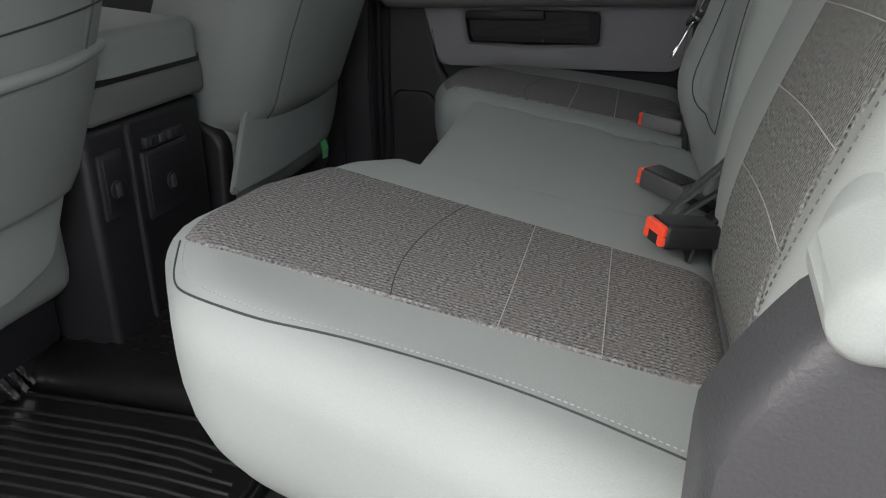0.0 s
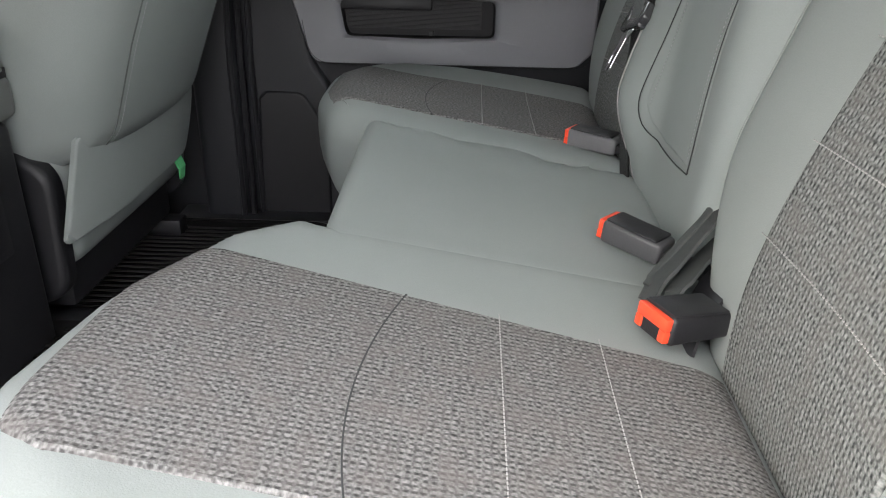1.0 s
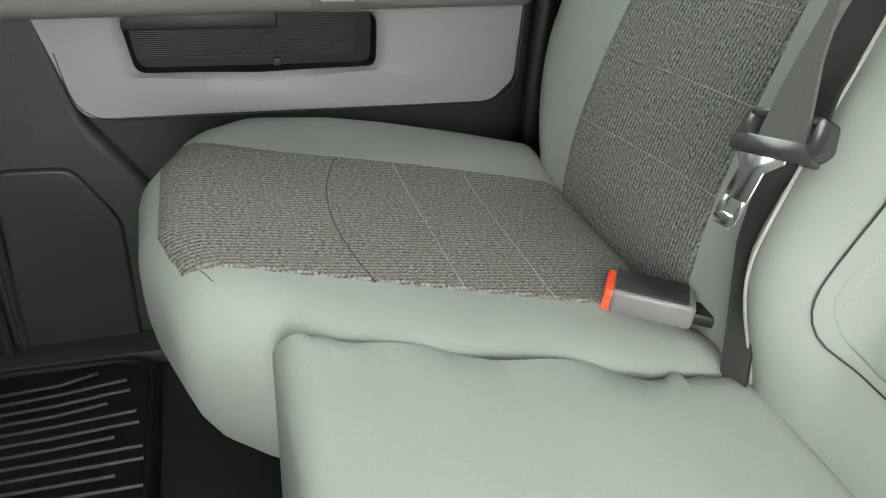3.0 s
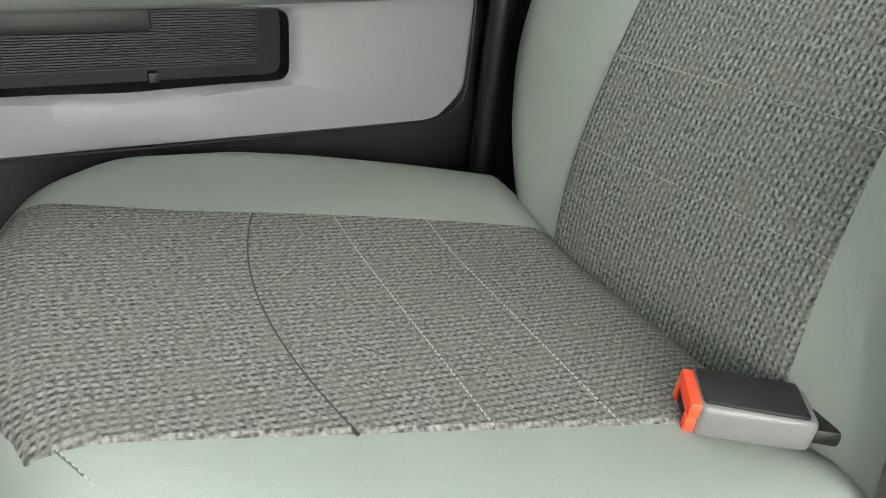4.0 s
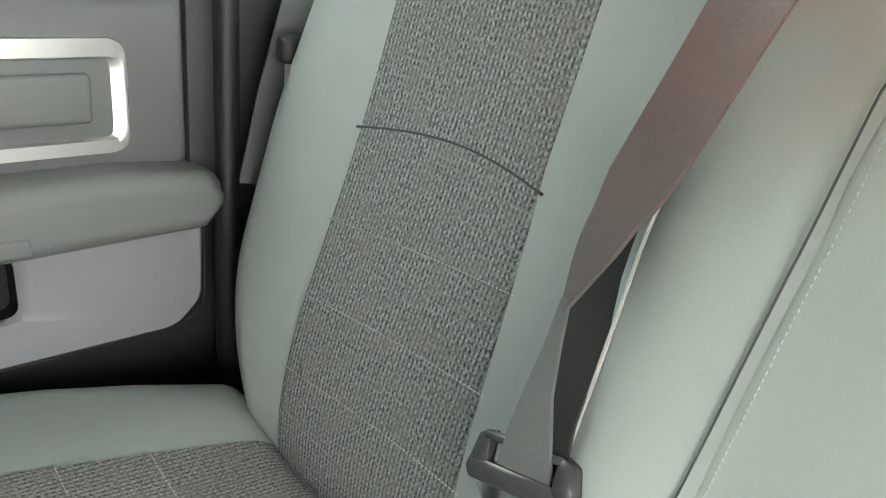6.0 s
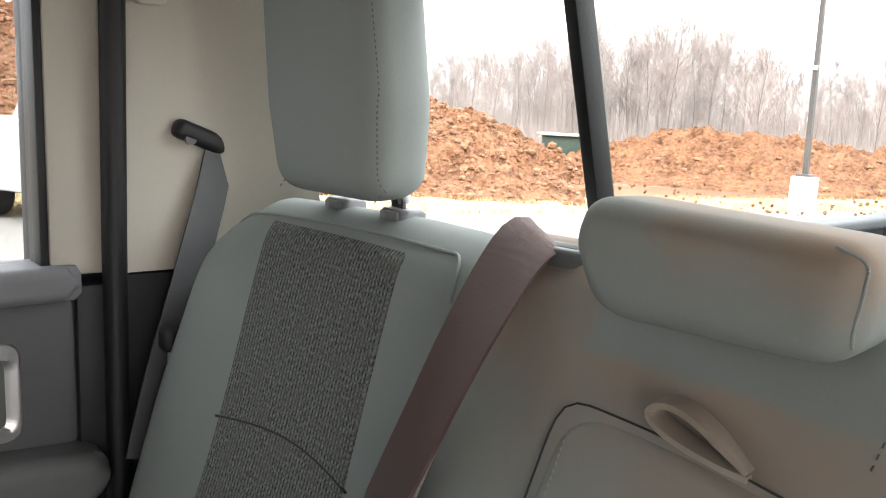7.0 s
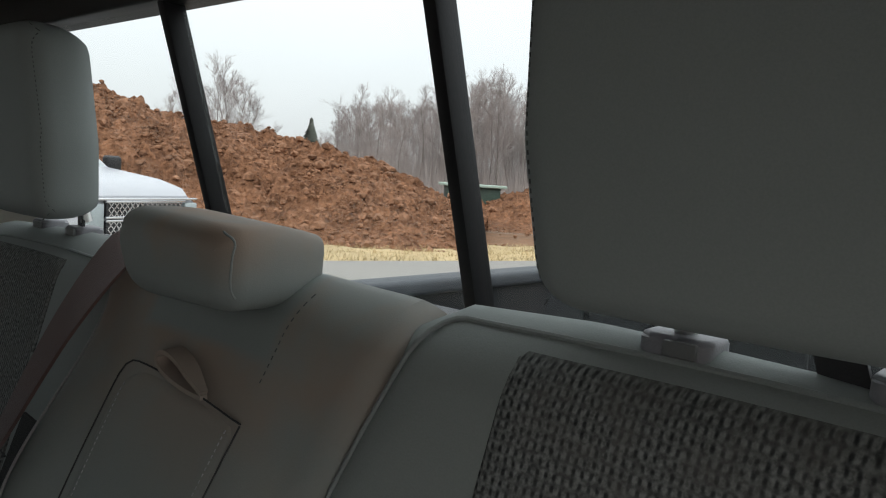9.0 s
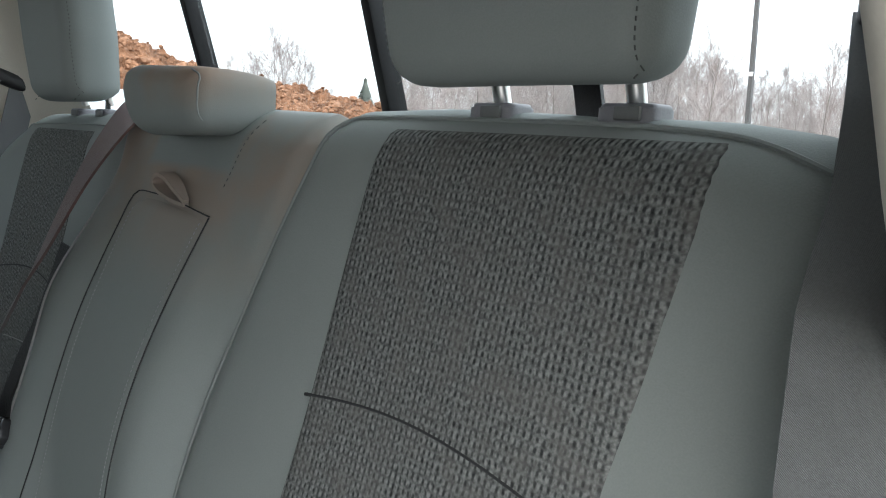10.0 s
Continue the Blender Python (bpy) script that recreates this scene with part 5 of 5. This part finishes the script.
for x, z in ((3.00, 0.54), (3.00, 0.46), (2.42, 0.52)):
    part("tie_hole", cylinder((x, BY - 0.030, z), (x, BY - 0.020, z), 0.014 if x > 2.9 else 0.008, 12), BLACK, bed, "dark tie-down hole")
part("side_hook", box(2.99, 3.06, BY - 0.036, BY - 0.022, 0.398, 0.408, 0.003), STEEL, bed, "small bright hook")

# ---- ground, road and verge ----
EDGE = lambda x: 13.45 - 0.324 * x


def sheet(pts, z0, z1):
    return rings_mesh([[(x, y, z) for x, y in pts] for z in (z0, z1)], cap0=True)


structure("ground", box(-600, 600, -600, 600, -1.0, -0.85, 0), SOIL, "bare brown soil reaching the horizon", "ground", False)
structure("road", sheet([(-120, EDGE(-120)), (-120, -150), (180, -150), (180, EDGE(180))], -0.86, -0.76), CONCRETE, "pale grey concrete lot", "road", False)
rng = random.Random(4)
nx, ny = 220, 10
bm = bmesh.new()
g = [[bm.verts.new((x, EDGE(x) - 0.05 + 3.0 * j / ny + (0.25 * noise.noise((x * 0.8, j, 0)) if j in (0, ny) else 0), -0.80 + (0.06 if j else -0.02) + 0.07 * noise.noise((x * 1.3, j * 0.9, 3))))
      for j in range(ny + 1)] for x in np.linspace(-14, 42, nx + 1)]
for i in range(nx):
    for j in range(ny):
        bm.faces.new((g[i][j], g[i + 1][j], g[i + 1][j + 1], g[i][j + 1]))
structure("verge", bm, STRAW, "dry straw-coloured grass verge beside the lot", "grass verge")
bm = bmesh.new()
vs, fs = [], []
for i in range(16000):
    x = rng.uniform(2, 34)
    d = rng.random() ** 1.3 * 3.1
    y = EDGE(x) + d
    h = rng.uniform(0.04, 0.15)
    a = rng.uniform(0, 6.28)
    lx, ly = rng.gauss(0, 0.05), rng.gauss(0, 0.05)
    w = rng.uniform(0.006, 0.014)
    k = len(vs)
    vs += [(x - w * math.cos(a), y - w * math.sin(a), -0.76), (x + w * math.cos(a), y + w * math.sin(a), -0.76), (x + lx, y + ly, -0.76 + h)]
    fs.append((k, k + 1, k + 2))
me = bpy.data.meshes.new("grass")
me.from_pydata(vs, [], fs)
me.materials.append(STRAW)
tagged(new("grass", me), "dry pale yellow grass along the lot", "grass", kind="stuff")


# ---- heaps of excavated soil ----
def soil_heap(name, label, az, crest, r0, r1, r2, seed, na=260, nr=90, lumps=2600):
    """A long heap: az and crest give the crest's height over the ground along the bearing; r0, r1, r2: foot, crest, back."""
    bm = bmesh.new()
    g = []
    for i in range(na + 1):
        th = radians(az[0] + (az[-1] - az[0]) * i / na)
        top = float(np.interp(math.degrees(th), az, crest))
        row = []
        for j in range(nr + 1):
            k = j / nr
            r = r0 + (r2 - r0) * k
            kc = (r1 - r0) / (r2 - r0)
            prof = (k / kc) ** 0.85 if k < kc else max(0, 1 - (k - kc) / (1 - kc)) ** 1.1
            prof = prof * (1 - 0.08 * prof) + 0.05 * math.sin(math.pi * min(1, k / kc))
            x, y = r * math.cos(th), r * math.sin(th)
            big = noise.fractal((x * 0.35, y * 0.35, seed), 1.0, 2.0, 3)
            small = noise.fractal((x * 1.7, y * 1.7, seed + 7), 0.8, 2.1, 5)
            clod = max(0, noise.noise((x * 3.1, y * 3.1, seed + 3))) ** 2
            z = top * prof + min(1, prof * 3) * (0.26 * big + 0.26 * small + 0.26 * clod + 0.30 * abs(noise.noise((x * 2.2, y * 2.2, seed + 9))) + 0.11 * abs(noise.noise((x * 4.6, y * 4.6, seed + 15))) + 0.04 * abs(noise.noise((x * 7.5, y * 7.5, seed))) - 0.22 * max(0.0, noise.noise((x * 2.1, y * 2.1, seed + 21))))
            row.append(bm.verts.new((x, y, -0.86 + z)))
        g.append(row)
    for i in range(na):
        for j in range(nr):
            bm.faces.new((g[i][j], g[i + 1][j], g[i + 1][j + 1], g[i][j + 1]))
    t = thing(name, label, "soil heap", at=(r1 * math.cos(radians(az[len(az) // 2])), r1 * math.sin(radians(az[len(az) // 2])), -0.8))
    g = [[v.co.copy() for v in row] for row in g]
    part("soil", bm, CLAY, t)
    # clods lying on the front slope
    r = random.Random(int(seed))
    ball = bmesh.new()
    bmesh.ops.create_icosphere(ball, subdivisions=1, radius=1.0)
    bv = [v.co.copy() for v in ball.verts]
    bf = [[v.index for v in f.verts] for f in ball.faces]
    ball.free()
    V, F = [], []
    for i in range(lumps):
        p = g[r.randrange(na)][int(nr * (r1 - r0) / (r2 - r0) * r.uniform(0.02, 1.04))]
        s = min(0.047 * math.exp(r.gauss(0, 0.55)), 0.16)
        sx, sy, sz = s * r.uniform(0.8, 1.5), s * r.uniform(0.8, 1.5), s * r.uniform(0.6, 1.0)
        k0 = len(V)
        for c in bv:
            k = r.uniform(0.72, 1.2)
            V.append((p.x + c.x * sx * k, p.y + c.y * sy * k, p.z + (c.z * k + 0.25) * sz))
        F += [[k0 + a for a in f] for f in bf]
    lump = bmesh.new()
    vs = [lump.verts.new(v) for v in V]
    for f in F:
        lump.faces.new([vs[a] for a in f])
    part("clods", lump, CLAY_CLOD, t, "loose clods on the slope", smooth=False)
    return t


soil_heap("soil_heap", "tall heap of red-brown excavated soil and clods", [36.5, 39.5, 42.5, 45, 49, 53, 57, 60, 64, 68, 74, 82], [0.35, 0.95, 1.75, 2.2, 2.5, 2.9, 3.35, 3.6, 3.9, 4.6, 4.9, 4.4], 16.6, 25, 33, 1.0, 560, 170, 4800)
soil_heap("soil_heap", "low wide heap of red-brown soil", [-6, 4, 10, 15, 21, 25.5, 28.5, 32.5, 36, 40, 44], [0.8, 1.1, 1.25, 1.35, 1.75, 2.05, 2.1, 1.75, 1.05, 0.80, 0.60], 27.0, 34, 44, 5.0, 420, 80, 900)
bm = bmesh.new()
for i in range(320):
    th, r = radians(rng.uniform(8, 72)), rng.uniform(18.6, 22.5)
    s = rng.uniform(0.015, 0.055)
    c = bmesh.new()
    bmesh.ops.create_icosphere(c, subdivisions=1, radius=s)
    for v in c.verts:
        v.co = v.co * rng.uniform(0.7, 1.25)
        v.co += Vector((r * math.cos(th), r * math.sin(th), -0.80 + 0.1 * max(0, r - 18.5)))
    join(bm, c)
st = part("clods", bm, CLAY, None, smooth=False)
tagged(st, "loose brown clods lying before the heaps", "clods", kind="stuff")


puddle = thing("puddle", "pale shallow puddle on the bare soil before the heaps", "puddle", at=(22.6, 15.0, -0.85))
wet = [(22.6 + (1.5 + 0.5 * noise.noise((k, 2.0, 0))) * math.cos(a) - 0.9 * math.sin(a), 15.0 + (1.3 + 0.5 * noise.noise((k, 7.0, 0))) * math.sin(a) - 0.6 * math.cos(a)) for k, a in enumerate(np.linspace(0, 2 * math.pi, 40, endpoint=False))]
part("water", rings_mesh([[(x, y, z) for x, y in wet] for z in (-0.849, -0.842)], cap0=True), PUDDLE, puddle)

# ---- bare trees ----
def tree_meshes(seed, height, spread, n1):
    """Trunk and bare branch meshes of one leafless tree, foot at the origin."""
    r = random.Random(seed)
    tv, tf, bv, bf = [], [], [], []

    def limb(V, F, p, d, length, rad, sides, segs, wob):
        pts = [p]
        q = p.copy()
        for i in range(segs):
            d = (d + Vector((r.gauss(0, wob), r.gauss(0, wob), r.gauss(0, wob) * 0.5 + 0.05))).normalized()
            q = q + d * (length / segs)
            pts.append(q.copy())
        k0 = len(V)
        for i, c in enumerate(pts):
            rr = rad * (1 - 0.75 * i / segs)
            a = d.orthogonal().normalized()
            b = d.cross(a)
            for k in range(sides):
                w = 2 * math.pi * k / sides
                V.append(c + rr * (math.cos(w) * a + math.sin(w) * b))
        for i in range(segs):
            for k in range(sides):
                m = (k + 1) % sides
                F.append((k0 + i * sides + k, k0 + i * sides + m, k0 + (i + 1) * sides + m, k0 + (i + 1) * sides + k))
        return pts, d

    trunk, _ = limb(tv, tf, Vector((0, 0, 0)), Vector((r.gauss(0, 0.04), r.gauss(0, 0.04), 1)), height * 0.92, height * 0.0070, 5, 8, 0.045)

    def grow(p, d, length, rad, depth):
        pts, e = limb(bv, bf, p, d, length, rad, 3, (4, 3, 2, 1)[depth], 0.13)
        if depth >= 3:
            return
        for k in range((6, 6, 5)[depth]):
            t = r.uniform(0.3, 1.0)
            i = min(int(t * (len(pts) - 1)), len(pts) - 2)
            c = pts[i].lerp(pts[i + 1], t * (len(pts) - 1) - i)
            nd = (e + Vector((r.gauss(0, 0.5), r.gauss(0, 0.5), r.gauss(0.12, 0.3)))).normalized()
            grow(c, nd, length * r.uniform(0.42, 0.62), max(rad * 0.48, 0.0050), depth + 1)

    for k in range(n1):
        t = r.uniform(0.16, 1.0)
        i = min(int(t * 8), 7)
        c = trunk[i].lerp(trunk[i + 1], t * 8 - i)
        a = r.uniform(0, 6.283)
        el = r.uniform(0.9, 2.2)
        grow(c, Vector((math.cos(a) * spread, math.sin(a) * spread, el)).normalized(), height * r.uniform(0.2, 0.34) * (1.15 - 0.5 * t), height * 0.0034, 0)
    out = []
    for nm, V, F in (("trunk", tv, tf), ("crown", bv, bf)):
        me = bpy.data.meshes.new(nm)
        me.from_pydata([v[:] for v in V], [], F)
        me.materials.append(TRUNK if nm == "trunk" else HAZY_BARK)
        out.append(me)
    return out


def plant_tree(meshes, x, y, z, s, a, label):
    t = tagged(new("bare_tree"), label, "tree", group="edge of the wood")
    for me in meshes:
        o = new(me.name, me)
        o.parent = t
        o.name = me.name
    t.matrix_basis = Matrix.LocRotScale((x, y, z), Euler((0, 0, a)), (s, s, s))
    return t


kinds = [tree_meshes(11 + k, 10.0, sp, n) for k, (sp, n) in enumerate(((0.42, 15), (0.55, 16), (0.4, 14), (0.65, 17), (0.5, 15), (0.85, 18)))]
rng = random.Random(21)
TOPS = ([-10, 4, 10, 14, 17, 19.5, 22, 26, 29, 31, 34, 37, 41, 45, 48.5, 50, 54, 58, 62], [6, 6, 6.5, 6.2, 6.2, 7.0, 7.0, 8.4, 9.6, 10.3, 9.4, 9.4, 8.6, 7.6, 7.2, 4.0, 5.5, 7, 5])
az = -10.0
while az < 50:
    for row, r0 in ((0, 53), (1, 61), (2, 70)):
        r = r0 + rng.uniform(-4, 4)
        th = radians(az + rng.uniform(-0.6, 0.6))
        hgt = float(np.interp(math.degrees(th), *TOPS)) * rng.uniform(0.68, 0.92) * r / 60 + 0.6
        plant_tree(kinds[rng.randrange(6)], r * math.cos(th), r * math.sin(th), -0.86, hgt / 10.0, rng.uniform(0, 6.28), "bare grey-brown deciduous tree at the wood's edge")
    az += 0.80
for az, r, h, k in ((56.0, 59, 7.8, 5), (56.8, 61, 8.6, 1), (57.6, 60, 8.4, 3), (58.6, 62, 7.8, 4), (55.2, 60, 7.0, 1), (59.5, 60, 7.2, 5), (60.6, 61, 6.4, 3), (53.2, 60, 4.6, 3), (25.2, 44, 7.5, 5), (18.2, 46, 7.0, 3), (16.5, 47, 6.8, 0)):
    th = radians(az)
    plant_tree(kinds[k], r * math.cos(th), r * math.sin(th), -0.86, h / 10.0, az, "single bare branching tree standing apart")
# brush under the wood
vs, fs = [], []
for i in range(120000):
    th, r = radians(rng.uniform(-12, 52)), rng.uniform(47, 92)
    x, y = r * math.cos(th), r * math.sin(th)
    h = rng.uniform(0.7, 4.2) * rng.uniform(0.5, 1.2) * (1.3 if r > 68 else 0.9)
    lx, ly = rng.gauss(0, 0.35), rng.gauss(0, 0.35)
    w = rng.uniform(0.01, 0.025)
    a = rng.uniform(0, 3.14)
    k = len(vs)
    vs += [(x - w * math.cos(a), y - w * math.sin(a), -0.86), (x + w * math.cos(a), y + w * math.sin(a), -0.86), (x + lx, y + ly, -0.86 + h)]
    fs.append((k, k + 1, k + 2))
for i in range(2500):
    th, r = radians(rng.uniform(-12, 50)), rng.uniform(54, 84)
    x, y = r * math.cos(th), r * math.sin(th)
    h = (float(np.interp(math.degrees(th), *TOPS)) * r / 60 + 0.9) * rng.uniform(0.3, 0.8)
    lx, ly = rng.gauss(0, 0.05) * h, rng.gauss(0, 0.05) * h
    w = rng.uniform(0.010, 0.022)
    a = rng.uniform(0, 3.14)
    k = len(vs)
    vs += [(x - w * math.cos(a), y - w * math.sin(a), -0.86), (x + w * math.cos(a), y + w * math.sin(a), -0.86), (x + lx, y + ly, -0.86 + h)]
    fs.append((k, k + 1, k + 2))
me = bpy.data.meshes.new("brush")
me.from_pydata(vs, [], fs)
me.materials.append(HAZY_BARK)
tagged(new("brush", me), "leafless grey-brown undergrowth below the trees", "undergrowth", kind="stuff")
# one small spruce
sp = thing("spruce_tree", "small dark green spruce behind the soil heap", "tree", at=(40 * math.cos(radians(50.6)), 40 * math.sin(radians(50.6)), -0.86))
part("trunk", moved(cylinder((0, 0, 0), (0, 0, 4.3), 0.06, 8), Matrix.Translation(sp.location)), HAZY_BARK, sp)
bm = bmesh.new()
for i in range(1100):
    z = 0.9 + 3.5 * rng.random() ** 1.1
    R = 1.6 * (1 - (z - 0.7) / 3.9)
    a = rng.uniform(0, 6.283)
    p0 = Vector((0, 0, z + 0.12))
    p1 = Vector((math.cos(a) * R * rng.uniform(0.7, 1.1), math.sin(a) * R * rng.uniform(0.7, 1.1), z - 0.12))
    s = Vector((-math.sin(a), math.cos(a), 0)) * 0.09
    v = [bm.verts.new(q) for q in (p0, (p0 + p1) / 2 + s, p1, (p0 + p1) / 2 - s + Vector((0, 0, -0.08)))]
    bm.faces.new(v)
part("crown", moved(bm, Matrix.Translation(sp.location)), HAZY_SPRUCE, sp)

# ---- street lamp ----
LX, LY = 18.75, 7.45
lamp = thing("street_lamp", "dark steel lamp post on a white concrete block", "street lamp", at=(LX, LY, -0.8))
part("concrete_block", box(LX - 0.24, LX + 0.24, LY - 0.24, LY + 0.24, -0.86, 0.10, 0.02), WHITE_CONCRETE, lamp, "white-washed concrete block")
part("base_plate", box(LX - 0.17, LX + 0.17, LY - 0.17, LY + 0.17, 0.10, 0.16, 0.01), POLE, lamp)
LEAN = 0.13
part("pole", rings_mesh([[(LX + r * sx, LY + r * sy + LEAN * z / 5.2, z) for sx, sy in ((-1, -1), (1, -1), (1, 1), (-1, 1))] for r, z in ((0.058, 0.15), (0.046, 5.22))], cap0=True), POLE, lamp, "dark bronze square pole")
hd = part("lamp_head", moved(box(-0.12, 0.12, -0.34, 0.34, 0, 0.10, 0.03, 3), pose(LX, LY - 0.05 + LEAN, 5.19, 0, 0, -20)), POLE, lamp, "flat dark lamp head")
part("lens", moved(box(-0.09, 0.09, -0.30, 0.30, -0.012, 0.006, 0.004), pose(LX, LY - 0.05 + LEAN, 5.19, 0, 0, -20)), LAMPLIT, hd, "lit warm lens")
part("sensor_box", box(LX - 0.10, LX + 0.02, LY - 0.05 + 0.5 * LEAN, LY + 0.05 + 0.5 * LEAN, 2.60, 2.70, 0.01), WHITE_CONCRETE, lamp, "small white box")

# ---- green container ----
th = radians(38.1)
cm = Matrix.Translation((33 * math.cos(th), 33 * math.sin(th), -0.86)) @ pose(0, 0, 0, 0, 0, 38.6 + 97)
dump = thing("container", "dark green metal container with a pale flat roof", "container", at=cm.translation[:])
part("body", moved(box(-1.15, 1.15, -0.9, 0.9, 0.3, 1.50, 0.03), cm), DARKGREEN, dump)
part("roof", moved(box(-1.40, 1.40, -1.1, 1.1, 1.50, 1.62, 0.03), cm), PALEGREEN, dump, "pale green flat roof")
for i in range(6):
    part("rib", moved(box(-1.05 + 0.42 * i - 0.03, -1.05 + 0.42 * i + 0.03, -0.94, -0.89, 0.35, 1.48, 0.01), cm), DARKGREEN, dump)

# ---- parked pickup ----
tm = Matrix.Translation((4.95, 8.60, -0.76)) @ pose(0, 0, 0, 0, 0, 20)
truck = thing("parked_pickup", "silver-white parked pickup with chrome mesh grille", "pickup truck", at=tm.translation[:])
T = lambda b: moved(b, tm)


def loft(sections):
    """Body skin over (y, half width, list of z) cross sections along the truck."""
    return rings_mesh(sections, cap0=True)


def ring(y, w, z0, z1, r):
    return [(p[0], y, p[1]) for p in fillet([(-w, z0), (w, z0), (w, z1, r), (-w, z1, r)], 0.04)]


part("body", T(loft([ring(0.02, 0.95, 0.50, 1.16, 0.12), ring(0.25, 1.0, 0.42, 1.28, 0.14), ring(1.45, 1.0, 0.42, 1.44, 0.12), ring(5.4, 1.0, 0.42, 1.46, 0.06)])), CARPAINT, truck, "silver-white painted body")
part("hood", T(loft([ring(0.02, 0.80, 1.12, 1.22, 0.03), ring(0.12, 0.82, 1.14, 1.32, 0.05), ring(0.5, 0.83, 1.2, 1.42, 0.05), ring(1.5, 0.84, 1.2, 1.54, 0.05)])), CARPAINT, truck, "domed hood")
part("cab", T(loft([ring(1.45, 0.88, 1.40, 1.50, 0.04), ring(2.15, 0.76, 1.4, 2.06, 0.10), ring(3.6, 0.76, 1.4, 2.08, 0.10), ring(3.9, 0.80, 1.4, 1.5, 0.08)])), CARPAINT, truck)
part("windscreen", T(rings_mesh([[(-0.80, 1.49, 1.535), (0.80, 1.49, 1.535)], [(-0.68, 2.10, 2.03), (0.68, 2.10, 2.03)]], closed=False, cap1=False)), CARGLASS, truck, "pale reflecting windscreen")
part("hood_stripe", T(box(-0.94, 0.94, -0.03, 0.03, 1.165, 1.195, 0.01)), CHROME, truck)
part("bumper", T(box(-1.0, 1.0, -0.14, 0.15, 0.47, 0.68, 0.05, 4)), CHROME, truck, "chrome front bumper")
part("bumper_slot", T(box(-0.45, 0.45, -0.145, -0.10, 0.52, 0.60, 0.01)), BLACK, truck, "dark bumper opening")
part("valance", T(box(-0.92, 0.92, -0.06, 0.15, 0.30, 0.47, 0.03)), BLACK, truck)
for z0, z1 in ((0.72, 0.92), (0.96, 1.15)):
    fr = part("grille", T(box(-0.66, 0.66, -0.02, 0.05, z0, z1, 0.01)), BLACK, truck, "black grille opening")
    bm = bmesh.new()
    for zz in (z0, z1):
        join(bm, box(-0.68, 0.68, -0.045, -0.015, zz - 0.014, zz + 0.014, 0.004))
    k = int(1.28 / 0.085)
    for i in range(k):
        x = -0.64 + 0.085 * i
        for sg in (-1, 1):
            for zz in (z0 + 0.05, z1 - 0.05):
                c = box(-0.007, 0.007, -0.035, -0.02, -0.066, 0.066, 0)
                join(bm, moved(c, pose(x + 0.04, 0, zz, 0, sg * 42, 0)))
    part("grille_mesh", T(bm), CHROME, fr, "chrome grille mesh")
part("badge", T(box(-0.12, 0.12, -0.06, -0.03, 0.915, 0.965, 0.012)), BRASS, truck, "small gold badge bar")
for s in (-1, 1):
    a, b = sorted((s * 0.70, s * 0.94))
    part("headlight", T(box(a, b, -0.03, 0.06, 0.74, 1.13, 0.02)), CARGLASS, truck, "clear headlight")
    m_ = part("mirror", T(box(s * 1.13 - 0.13, s * 1.13 + 0.13, 1.62, 1.78, 1.46, 1.70, 0.05, 4)), BLACK, truck, "black door mirror")
    for y in (0.95, 4.4):
        w = part("wheel", T(cylinder((s * 0.74, y, 0.40), (s * 0.99, y, 0.40), 0.40, 28)), RUBBER, truck)
        part("rim", T(cylinder((s * 0.9, y, 0.40), (s * 1.0, y, 0.40), 0.25, 20)), STEEL, w)
